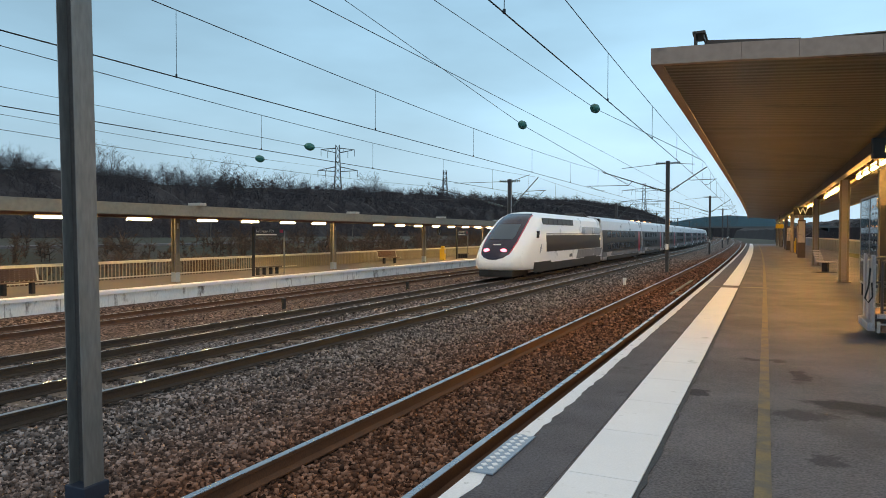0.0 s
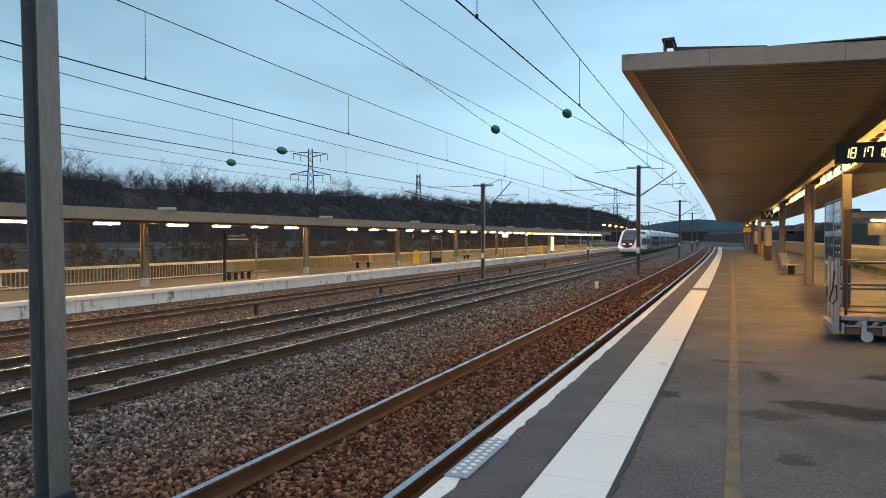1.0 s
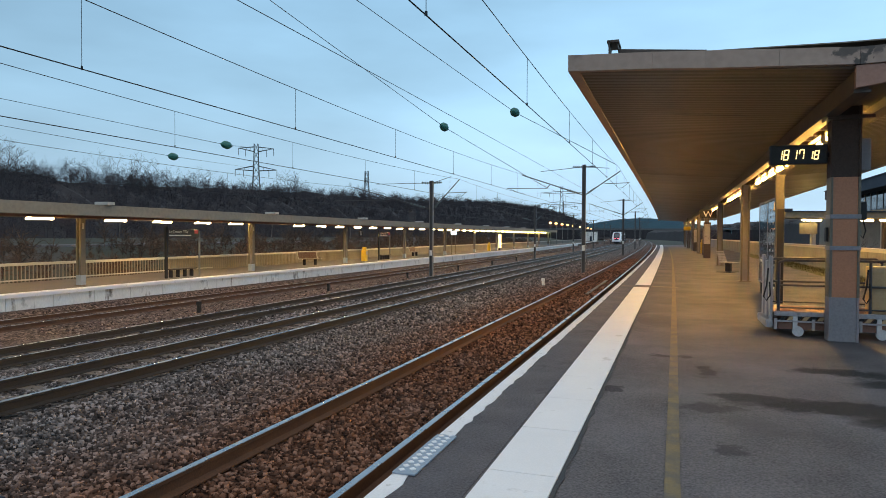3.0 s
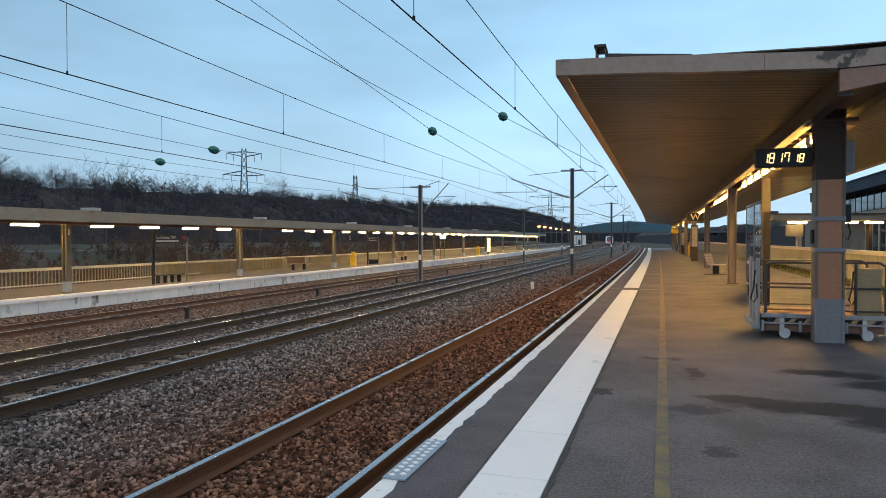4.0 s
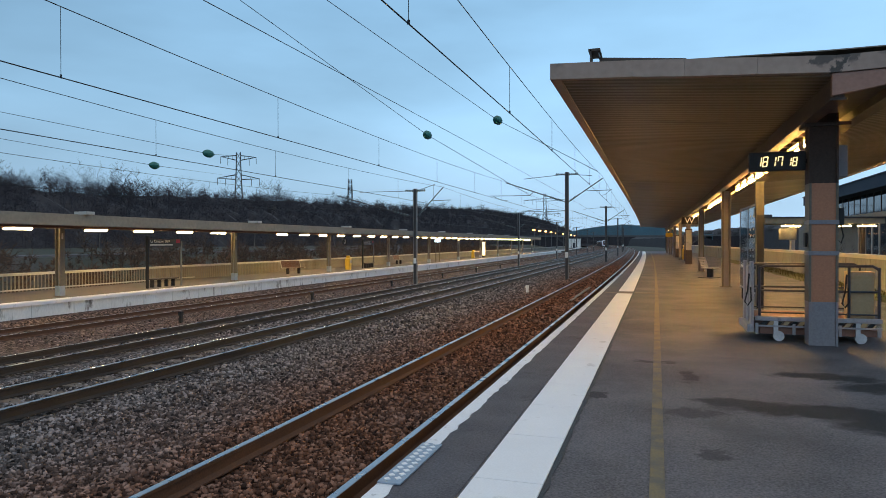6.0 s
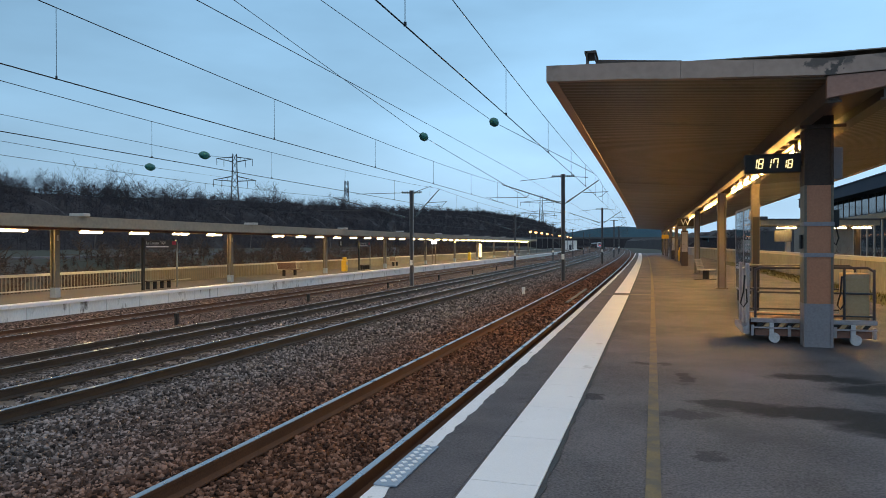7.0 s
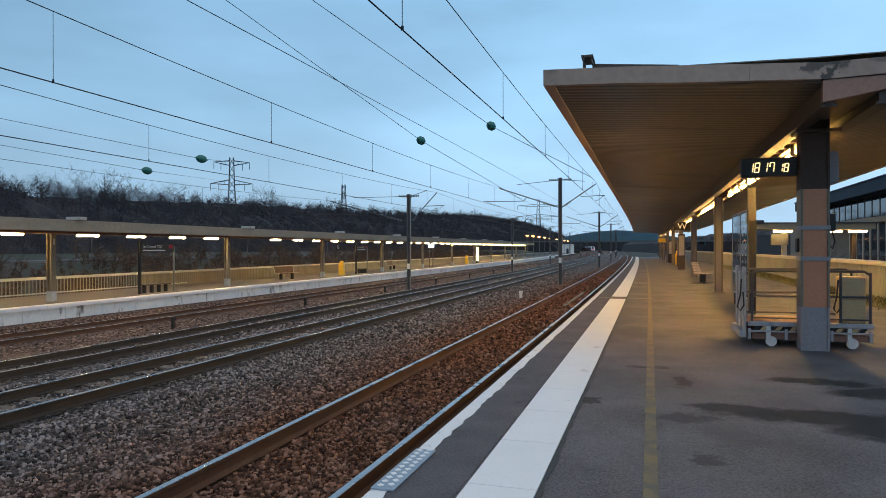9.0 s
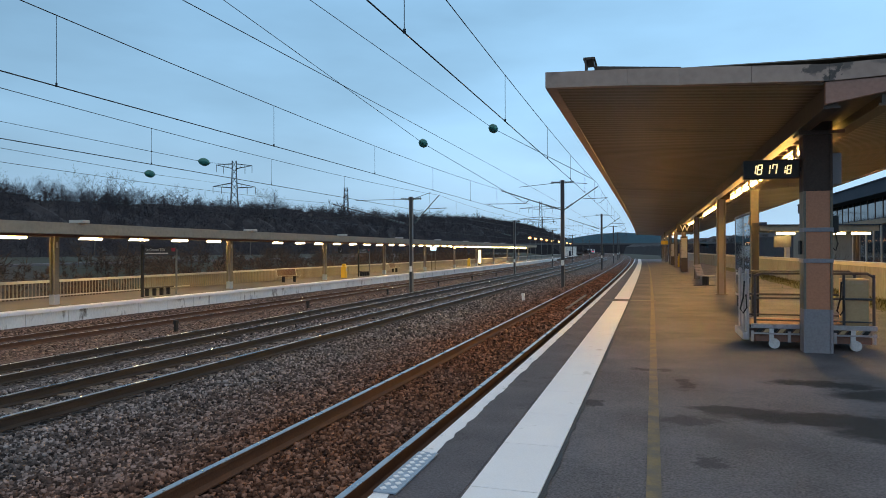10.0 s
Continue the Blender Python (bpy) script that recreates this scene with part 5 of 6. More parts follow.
marker(-5.9, 32.2, "short white marker post in the ballast", 0.34, True)
for y in (22.6, 33.5, 45.5, 58, 70.5, 83):
    marker(-18.2, y, "short black trackside stub", 0.45)
pl_ = empty("cable_cover", cpose(-3.05, 29.5, -0.73), "thin pale cover strip between the rails", "cover strip")
part("strip", box(-0.06, 0.06, -4.0, 4.0, 0, 0.05, 0.01), M["concrete"], pl_)
tp = empty("steel_plate", cpose(EDGE + 0.01, 4.2, 0.005), "pale steel tread plate with raised dots at the platform edge", "tread plate")
part("plate", box(0, 0.15, -0.42, 0.42, 0, 0.012, 0.003), M["steel_plate"], tp)
bm = bmesh.new()
for k in range(11):
    for j in range(2):
        add_box(bm, -0.016, 0.016, -0.016, 0.016, 0.012, 0.018, 0, Matrix.Translation((0.045 + 0.06 * j, -0.37 + 0.074 * k + 0.03 * j, 0)) @ pose(0, 0, 0, 0, 0, 45))
part("tread_dots", bm, M["white_slab"], tp, "raised pale dots")

# ---------------------------------------------------------------- cart at the pillar
def cart():
    th = empty("luggage_cart", cpose(2.22, 11.55, 0), "grey steel luggage cart with white castors and dark rails", "cart")
    L0, L1, D = -0.82, 0.84, 0.5
    part("deck", box(L0, L1, -D, D, 0.3, 0.36, 0.01), M["cart_deck"], th, "worn reddish deck")
    part("front_bar", box(L0, L1, -D - 0.03, -D, 0.3, 0.37, 0.008), M["cart_steel"], th)
    part("rear_bar", box(L0, L1, D, D + 0.03, 0.25, 0.37, 0.008), M["cart_steel"], th)
    part("lower_tray", box(L0 + 0.06, L1 - 0.06, -D + 0.03, D - 0.05, 0.1, 0.2, 0.01), M["cart_deck"], th)
    for x in (L0 + 0.02, -0.3, 0.3, L1 - 0.04):
        part("frame_leg", box(x - 0.02, x + 0.02, -D - 0.025, -D + 0.02, 0.1, 0.26, 0.004), M["cart_steel"], th)
    part("lower_bar", box(L0, L1, -D - 0.028, -D, 0.21, 0.235, 0.004), M["cart_steel"], th)
    for k in range(15):
        bm = box(-0.035, 0.035, -0.006, 0.006, -0.028, 0.028)
        for v in bm.verts:
            v.co.x += 0.8 * v.co.z
        bmesh.ops.translate(bm, vec=(L0 + 0.12 + 0.1 * k, -D - 0.008, 0.267), verts=bm.verts)
        part("stripe", bm, M["panel_tan" if k % 2 else "black"], th)
    for x in (-0.5, 0.57):
        for y in (-D + 0.02, D - 0.02):
            w = part("castor", tube([(x - 0.0, y - 0.025, 0.075), (x, y + 0.025, 0.075)], 0.075, 20), M["wheel_white"], th, "dirty white castor wheel")
            part("fork", box(x - 0.07, x - 0.01, y - 0.04, y + 0.04, 0.1, 0.3, 0.006), M["wheel_white"], w)
    for y in (-D + 0.02, D - 0.02):
        part("top_rail", tube([(L0 + 0.05, y, 1.08), (L0 + 0.14, y, 1.12), (L1 - 0.12, y, 1.12), (L1 - 0.03, y, 1.06)], 0.02, 8), M["cart_dark"], th)
        part("middle_rail", tube([(L0 + 0.05, y, 0.75), (L1 - 0.03, y, 0.75)], 0.016, 8), M["cart_dark"], th)
        part("low_rail", tube([(L0 + 0.05, y, 0.42), (L1 - 0.03, y, 0.42)], 0.012, 8), M["cart_dark"], th)
        for x in (L0 + 0.06, 0.42, L1 - 0.04):
            part("upright", tube([(x, y, 0.36), (x, y, 1.1)], 0.02, 8), M["cart_dark"], th)
    for y0, y1, zt in ((-D, -D + 0.2, 1.18), (-0.12, 0.12, 1.1), (D - 0.2, D, 1.18)):
        part("end_bar", box(L0 - 0.06, L0 - 0.02, y0, y1, 0.2, zt, 0.012), M["cart_steel"], th, "tall grey end bar")
    for z in (0.3, 0.72, 1.06):
        part("end_rail", box(L0 - 0.02, L0 + 0.005, -D, D, z, z + 0.05, 0.005), M["cart_dark"], th)
    part("foot_plate", box(L0 - 0.12, L0 - 0.02, -D - 0.02, D, 0.12, 0.24, 0.02), M["cart_steel"], th)
    part("tan_panel", box(0.44, 0.76, -D + 0.06, -D + 0.4, 0.36, 1.04, 0.02), M["panel_tan"], th, "upright tan box")
    for x in (L0 - 0.09, 0.38):
        part("strap", tube([(x, -D - 0.02, 1.0), (x - 0.02, -D - 0.03, 0.75), (x - 0.06, -D - 0.03, 0.58), (x - 0.02, -D - 0.03, 0.52), (x + 0.03, -D - 0.03, 0.6), (x + 0.02, -D - 0.02, 0.8)], 0.012, 6), M["black"], th, "hanging black strap")


cart()


def info_kiosk():
    th = empty("map_case", cpose(2.12, 17.85, 0), "long glazed notice case on dark feet", "notice case")
    part("case", box(0.0, 0.12, -1.62, 1.62, 0.3, 2.33, 0.015), M["cart_dark"], th)
    for y0, y1 in ((-1.58, -0.02), (0.02, 1.58)):
        part("pane", box(-0.012, -0.002, y0, y1, 0.36, 2.27), M["pane"], th, "reflecting glass pane")
    for y in (-1.6, 0.0, 1.6):
        part("frame_bar", box(-0.02, 0.0, y - 0.025, y + 0.025, 0.3, 2.33, 0.004), M["cart_steel"], th, "pale metal frame bar")
    for z in (0.315, 2.315):
        part("frame_bar", box(-0.02, 0.0, -1.57, 1.57, z - 0.02, z + 0.02, 0.004), M["cart_steel"], th, "pale metal frame bar")
    for j in range(3):
        for k in range(11):
            part("notice", box(-0.016, -0.0125, -1.5 + 0.48 * j, -1.32 + 0.48 * j, 0.5 + 0.155 * k, 0.55 + 0.155 * k), M["cart_steel"], th, "small pale notice")
    for s in (-1, 1):
        part("foot", box(0.0, 0.12, s * 1.35 - 0.07, s * 1.35 + 0.07, 0, 0.3, 0.01), M["black"], th)


info_kiosk()
tpst = empty("notice_post", cpose(2.11, 16.0, 0), "slender beige steel post beside the notice case", "post")
part("shaft", box(-0.08, 0.08, -0.08, 0.08, 0, 2.75, 0.008), M["column"], tpst)
part("channel", box(-0.055, 0.075, -0.088, -0.08, 0.05, 2.05), M["black"], tpst, "dark recessed channel")
part("bracket", box(-0.11, -0.09, -0.04, 0.04, 2.0, 2.2), M["bench_metal"], tpst)
part("cap_plate", box(-0.1, 0.1, -0.09, 0.09, 2.75, 2.77), M["column"], tpst)
pseat = empty("metal_chair", cpose(2.15, 30.1, 0, 60), "pale metal mesh chair on a dark pedestal", "chair")
part("pedestal", box(-0.1, 0.1, -0.1, 0.1, 0.02, 0.38, 0.02), M["black"], pseat)
part("base_plate", box(-0.45, 0.45, -0.3, 0.3, 0.0, 0.02), M["black"], pseat)
part("seat", box(-0.3, 0.3, -0.28, 0.25, 0.38, 0.42, 0.015), M["cart_steel"], pseat)
bm = bmesh.new()
for k in range(7):
    add_box(bm, -0.3, 0.3, 0.22 + 0.022 * k, 0.25 + 0.022 * k, 0.42 + 0.065 * k, 0.47 + 0.065 * k)
part("backrest", bm, M["cart_steel"], pseat)
ws = empty("hanging_sign", cpose(2.12, 45.6, 2.62), "hanging letter sign under the near canopy", "sign")
part("panel", box(-0.5, 0.5, 0.0, 0.05, 0, 0.5, 0.01), M["black"], ws)
lettering("letter", "W", 0.55, Matrix.Translation((-0.3, -0.006, 0.06)) @ pose(0, 0, 0, 90, 0, 0), M["sign_text"], ws)
part("hanger", box(-0.02, 0.02, 0.01, 0.04, 0.5, 0.54), M["black"], ws)
for x, y, h, w in ((2.3, 48.5, 2.4, 0.32), (2.75, 44.0, 2.2, 0.2), (2.6, 57.0, 2.2, 0.3), (2.4, 70.0, 2.2, 0.3), (2.5, 92.0, 2.0, 0.3)):
    th = empty("information_totem", cpose(x, y, 0), "dark upright information totem", "totem", "totems")
    part("body", box(-w, w * 0.4, -0.12, 0.12, 0, h, 0.03), M["beam_dark"], th)
    part("face", box(-w + 0.04, w * 0.4 - 0.04, -0.126, -0.12, h * 0.4, h - 0.1), M["cart_steel"], th)
ysn = empty("yellow_panel", cpose(1.75, 78, 2.1), "yellow hanging panel under the canopy", "sign")
part("panel", box(-0.35, 0.4, 0, 0.08, 0, 0.42, 0.02), M["yellow"], ysn)
part("hanger", box(0.0, 0.04, 0.02, 0.06, 0.42, 1.36), M["black"], ysn)

us = empty("hanging_sign", cpose(-24.2, 50.2, 1.35), "hanging letter sign under the far canopy", "sign")
part("panel", box(-0.03, 0.03, -0.35, 0.35, 0, 0.5, 0.01), M["black"], us)
lettering("letter", "U", 0.5, Matrix.Translation((0.034, -0.2, 0.08)) @ pose(0, 0, 0, 90, 0, 90), M["sign_text"], us)
part("hanger", box(-0.02, 0.02, -0.02, 0.02, 0.5, 0.98), M["black"], us)

# parapet beside the near platform, far part slatted
par = tagged(new("platform_parapet"), "stained concrete parapet beside the platform", "parapet", kind="structure")
part("wall", sweep(rect(6.0, 6.18, -2.0, 0.98), -20, 110, 6), M["parapet"], par)
part("coping", sweep(rect(5.94, 6.24, 0.98, 1.1), -20, 110, 6), M["bench_metal"], par, "cream coping")
for k in range(34):
    part("slat", box(5.95, 5.995, 43 + 0.2 * k, 43.08 + 0.2 * k, 0.1, 0.96), M["column"], par)

vg = bmesh.new()
rings = []
for y in steps_y(14, 60, 0.5):
    w = 0.16 * noise.noise((y * 0.7, 2.2, 0))
    rings.append([vg.verts.new(cv(x, y, z)) for x, z in ((5.25 + w, -0.02), (5.4 + w, 0.03), (5.7, 0.07 + 0.1 * noise.noise((y, 5, 0))), (5.998, 0.1 + 0.12 * noise.noise((y, 9, 0))))])
for a, b in zip(rings, rings[1:]):
    for k in range(3):
        vg.faces.new((a[k], a[k + 1], b[k + 1], b[k]))
tagged(mesh_ob("verge", vg, M["verge"]), "strip of rough green grass at the parapet's foot", "verge", kind="structure")
rg = random.Random(21)
gv, gf = [], []
for k in range(5200):
    y, x = rg.uniform(14, 46), 5.99 - abs(rg.gauss(0, 0.28))
    p, h, a = cv(x, y, 0.02), rg.uniform(0.05, 0.2), rg.uniform(0, 6.3)
    d = Vector((math.cos(a), math.sin(a), 0))
    n0 = len(gv)
    gv += [tuple(p - d * 0.012), tuple(p + d * 0.012), tuple(p + Vector((rg.uniform(-0.06, 0.06), rg.uniform(-0.06, 0.06), h)))]
    gf.append((n0, n0 + 1, n0 + 2))
tagged(raw_ob("verge_grass", gv, gf, M["verge"]), "rough grass blades along the parapet", "grass", kind="stuff")

# ---------------------------------------------------------------- station building beyond the parapet
def station():
    th = empty("station_building", pose(0, 0, 0), "low station building with a dark glazed upper storey", "building")
    X0, X1, A, B = 19.0, 34.0, 30.0, 118.0
    part("lower_wall", box(X0 + 2, X1, A, B, -4, 4.2), M["concrete"], th)
    part("upper_wall", box(X0 + 0.5, X1, A, 96, 4.2, 6.6), M["beam_dark"], th)
    part("roof_fascia", box(X0 - 1.2, X1, A - 1, 97, 6.15, 7.2), M["navy_metal"], th, "dark blue metal roof band")
    part("roof_edge", box(X0 - 1.3, X1 + 0.1, A - 1.1, 97.1, 7.2, 7.3), M["navy_metal"], th)
    part("floor_band", box(X0 - 0.1, X0 + 2.1, A, 96, 3.75, 4.2), M["far_fascia"], th, "beige band between the storeys")
    k = A + 0.6
    while k < 93:
        w = part("window", box(X0 + 0.42, X0 + 0.5, k, k + 2.06, 4.25, 6.5), M["pane"], th, "tall dark reflecting window")
        part("mullion", box(X0 + 0.38, X0 + 0.44, k + 2.07, k + 2.17, 4.25, 6.4), M["beam_dark"], w)
        if k < 76:
            g_ = part("window", box(X0 + 0.3, X0 + 0.38, k, k + 2.0, -0.5, 3.7), M["pane"], th, "tall dark reflecting window")
            part("mullion", box(X0 + 0.22, X0 + 0.36, k + 2.03, k + 2.2, -0.5, 3.75), M["bench_metal"], g_)
        k += 2.25


station()


def covered_way():
    """Roofed way from the platform to the station, square to the view of the parapet."""
    th = empty("covered_way", Matrix.Translation((-11.92, 38.2, 0)) @ pose(0, 0, 0, 0, 0, 17.3), "beige covered way with warm tube lamps behind the parapet", "covered way")
    part("roof", box(18.6, 25.6, -0.4, 2.6, 2.56, 2.9, 0.02), M["far_fascia"], th, "beige roof slab")
    part("roof_edge", box(18.5, 25.7, -0.5, 2.7, 2.9, 2.96, 0.01), M["navy_metal"], th)
    part("roof_outlet", box(18.8, 19.3, 0.2, 0.6, 2.96, 3.12, 0.02), M["navy_metal"], th)
    for x in (19.15, 21.05, 25.3):
        part("post", box(x - 0.12, x + 0.12, 1.2, 1.44, -2.2, 2.56, 0.01), M["bench_metal"] if x == 21.05 else M["beam_dark"], th)
    part("hanging_board", box(19.95, 21.0, 0.7, 0.78, 1.62, 2.3, 0.01), M["concrete"], th, "blank pale hanging board")
    part("board_hanger", box(20.4, 20.46, 0.72, 0.76, 2.3, 2.57), M["black"], th)
    for x in (19.9, 22.9, 25.3):
        lm = part("tube", tube([(x, 0.3, 2.44), (x + 1.1, 0.3, 2.44)] if x < 25 else [(x - 0.9, 0.3, 2.44), (x + 0.2, 0.3, 2.44)], 0.05, 8), M["porch_tube"], th, "glowing warm tube")
        part("holder", box(x + 0.2 if x < 25 else x - 0.6, x + 0.8 if x < 25 else x, 0.26, 0.34, 2.49, 2.57), M["lamp_body"], lm)


covered_way()
hedge_pl = []
for k in range(60):
    hedge_pl.append((rt_.uniform(7.0, 9.5), 16 + 22 * k / 60, -0.75, rt_.uniform(0.34, 0.46), rt_.randrange(4), rt_.uniform(0, 6.3)))
wood("clipped_hedge", hedge_pl, BUSHES, "shrub", "dense brown clipped hedge behind the parapet", "hedge")

# ---------------------------------------------------------------- high-speed train
HALF_W, FLOOR, ROOF = 1.45, 0.28, 3.74
TRAIN_X, TRAIN_Z = (-12.117 - 13.622) / 2, -0.965


def body_section(w, zb, zt, r=0.62):
    """Half-round roof, gently leaning sides, rounded sill: points from right sill over the roof to left sill."""
    H = zt - zb
    r = min(r, 0.5 * H)
    pts = [(w * 0.86, zb), (w * 0.97, zb + min(0.12, 0.1 * H)), (w, zb + min(0.45, 0.3 * H)), (w, zb + (zt - zb) * 0.45), (w * 0.97, zb + (zt - zb) * 0.68)]
    top = [(w * 0.91, zt - r * 0.62), (w * 0.78, zt - r * 0.3), (w * 0.55, zt - r * 0.1), (w * 0.28, zt - 0.015), (0, zt)]
    right = pts + top
    return right + [(-x, z) for x, z in reversed(right[:-1])]


def loft(bm, sections):
    rings = [[bm.verts.new((x, y, z)) for x, z in pr] for y, pr in sections]
    for a, b in zip(rings, rings[1:]):
        for k in range(len(a) - 1):
            bm.faces.new((a[k], a[k + 1], b[k + 1], b[k]))
        bm.faces.new((a[-1], a[0], b[0], b[-1]))
    bm.faces.new(rings[0])
    bm.faces.new(rings[-1][::-1])
    return bm


def side_band(x, y0, y1, z0, z1, proud=0.012, slope=0.0):
    """A thin panel on the car's side (x sign gives the side), following its lean."""
    bm = bmesh.new()
    s = 1 if x > 0 else -1
    def wx(z):
        f = (z - FLOOR) / (ROOF - FLOOR)
        return HALF_W * (1.0 if f < 0.45 else 1.0 - 0.03 * (f - 0.45) / 0.23 if f < 0.68 else 0.97 - 0.06 * (z - 2.63) / 0.73)
    vs = []
    n = 5
    for k in range(n):
        z = z0 + (z1 - z0) * k / (n - 1)
        sh = slope * k / (n - 1)
        vs.append([bm.verts.new((s * (wx(z) + d), y, z)) for y in (y0 + sh, y1 + sh) for d in (-0.03, proud)])
    for a, b in zip(vs, vs[1:]):
        for i, j in ((0, 1), (1, 3), (3, 2), (2, 0)):
            bm.faces.new((a[i], a[j], b[j], b[i]))
    bm.faces.new((vs[0][0], vs[0][1], vs[0][3], vs[0][2]))
    bm.faces.new((vs[-1][0], vs[-1][1], vs[-1][3], vs[-1][2]))
    return bm


def bogie(th, y):
    b = part("bogie", box(-1.15, 1.15, y - 1.7, y + 1.7, 0.42, 0.72, 0.06), M["train_under"], th)
    for dy in (-1.4, 1.4):
        for s in (-1, 1):
            part("wheel", tube([(s * 0.7, y + dy, 0.44), (s * 0.84, y + dy, 0.44)], 0.43, 20), M["train_under"], b)
    for s in (-1, 1):
        part("side_frame", box(s * 1.2 - 0.06, s * 1.2 + 0.06, y - 1.9, y + 1.9, 0.42, 0.62, 0.04), M["train_under"], b)


def section_half_width(z):
    """Half width of the car's body at height z."""
    half = body_section(HALF_W, FLOOR, ROOF)[:10]
    return float(np.interp(z, [p[1] for p in half], [p[0] for p in half]))


def nose_front(z):
    """How far behind the tip the nose's centre line lies at height z."""
    return float(np.interp(z, (0.5, 0.62, 0.85, 1.1, 1.35, 1.6, 1.85, 2.18, 2.55, 2.93, 3.25, 3.53, 3.68, 3.74), (0.3, 0.1, 0.0, 0.04, 0.18, 0.42, 0.74, 1.22, 1.85, 2.55, 3.2, 4.0, 4.7, 5.4)))


NOSE_LEN, CAR_LEN = 5.6, 19.8


def nose_point(x, z, lift=0.0):
    """A place on the nose's skin at x across and z up."""
    w = max(0.02, section_half_width(z))
    yc = nose_front(z)
    deep = min(1.75, NOSE_LEN - yc)
    u = min(1.0, abs(x) / w)
    return Vector((x, yc + deep * (1 - (1 - u ** 2.3) ** 0.5) - lift, z + lift * 0.5))


def nose_patch(z0, z1, half, lift, rows=16, cols=12):
    """A panel on the nose from z0 to z1, half(z) wide to each side."""
    bm = bmesh.new()
    grid = []
    for k in range(rows + 1):
        z = z0 + (z1 - z0) * k / rows
        h = half(z)
        grid.append([bm.verts.new(nose_point(h * (2 * j / cols - 1), z, lift)) for j in range(cols + 1)])
    for a, b in zip(grid, grid[1:]):
        for j in range(cols):
            bm.faces.new((a[j], a[j + 1], b[j + 1], b[j]))
    return bm


def power_car():
    """Nose towards -y, nose tip at 0."""
    th = empty("train_power_car", Matrix(), "white train power car with dark flank and red tail lights", "train car", "train cars")
    bm = bmesh.new()
    levels = [0.5, 0.56, 0.64, 0.75, 0.9] + [1.0 + 0.14 * k for k in range(18)] + [3.5, 3.6, 3.67, 3.72, 3.738]
    rings = []
    for z in levels:
        w = section_half_width(z)
        row = [bm.verts.new((-w, NOSE_LEN, z))]
        row += [bm.verts.new(nose_point(w * math.sin(math.pi / 2 * (j / 12)), z)) for j in range(-12, 13)]
        row.append(bm.verts.new((w, NOSE_LEN, z)))
        rings.append(row)
    for a, b in zip(rings, rings[1:]):
        for j in range(len(a) - 1):
            bm.faces.new((a[j], a[j + 1], b[j + 1], b[j]))
    bm.faces.new(rings[0])
    part("nose", bm, M["train_white"], th, "rounded white nose", smooth=True)
    bm = loft(bmesh.new(), [(NOSE_LEN - 0.01, body_section(HALF_W, FLOOR, ROOF)), (CAR_LEN - 0.2, body_section(HALF_W, FLOOR, ROOF)), (CAR_LEN, body_section(HALF_W * 0.96, FLOOR + 0.05, ROOF - 0.08))])
    part("body", bm, M["train_white"], th)

    def mask(z):
        return float(np.interp(z, (1.06, 1.1, 1.2, 1.35, 1.55, 2.0, 2.6, 3.1, 3.5, 3.6), (0.2, 0.42, 0.62, 0.75, 0.82, 0.9, 0.9, 0.86, 0.78, 0.7)))
    part("red_edge", nose_patch(1.3, 3.5, lambda z: mask(z) + 0.055, 0.008), M["train_red"], th, "carmine edge of the nose mask", smooth=True)
    part("nose_mask", nose_patch(1.06, 3.6, mask, 0.018, 24), M["train_navy"], th, "dark navy nose mask", smooth=True)
    part("windscreen", nose_patch(2.12, 2.95, lambda z: float(np.interp(z, (2.12, 2.3, 2.95), (0.66, 0.72, 0.66))), 0.03), M["train_screen"], th, "sloping windscreen", smooth=True)
    for s in (-1, 1):
        lamp = bmesh.new()
        bmesh.ops.create_uvsphere(lamp, u_segments=14, v_segments=8, radius=0.13)
        bmesh.ops.scale(lamp, vec=(1.35, 0.6, 0.8), verts=lamp.verts)
        bmesh.ops.translate(lamp, vec=nose_point(s * 0.47, 1.54, 0.02), verts=lamp.verts)
        part("tail_light", lamp, M["tail_lamp"], th, "glowing red tail light", smooth=True)
        bm = bmesh.new()
        for k in range(4):
            add_tube(bm, [(s * (HALF_W + 0.0), 3.7 + 0.09 * k, 1.3 + 0.09 * k + dz) for dz in (0.0, 0.28)], 0.03, 6)
        part("emblem", bm, M["steel_plate"], th, "pale grey emblem on the cab flank")
    part("nose_badge", box(-0.2, 0.2, nose_front(1.85) - 0.04, nose_front(1.85) + 0.02, 1.83, 1.88), M["wall_white"], th)
    part("coupler_apron", box(-0.95, 0.95, 0.45, 2.4, 0.14, 0.5, 0.08), M["train_under"], th)
    for s in (-1, 1):
        part("flank_band", side_band(s, 5.0, 19.45, 1.4, 2.36), M["train_dark"], th, "dark grey flank band")
        part("upper_vent", side_band(s, 4.5, 11.4, 2.98, 3.36, 0.02), M["train_dark"], th, "black ventilation grille")
        for k in range(6):
            part("vent_bar", side_band(s, 5.6 + 1.0 * k, 5.66 + 1.0 * k, 2.98, 3.36, 0.03), M["train_under"], th)
        part("grey_sill", side_band(s, 11.9, 19.4, 0.78, 1.38, 0.01, 0.6), M["train_grey"], th)
        part("grey_shoulder", side_band(s, 13.4, 19.3, 2.4, 2.92, 0.01, 0.5), M["train_grey"], th)
        part("shoulder_line", side_band(s, 5.0, 13.3, 2.4, 2.47, 0.01), M["train_grey"], th)
        part("underframe", side_band(s, 3.4, 19.5, 0.3, 0.76, 0.016), M["train_under"], th)
        # flat black panels on the closed side paint the dark of the bogie openings
        part("bogie_shade_panel", side_band(s, 2.6, 5.9, 0.3, 0.86, 0.02), M["black"], th)
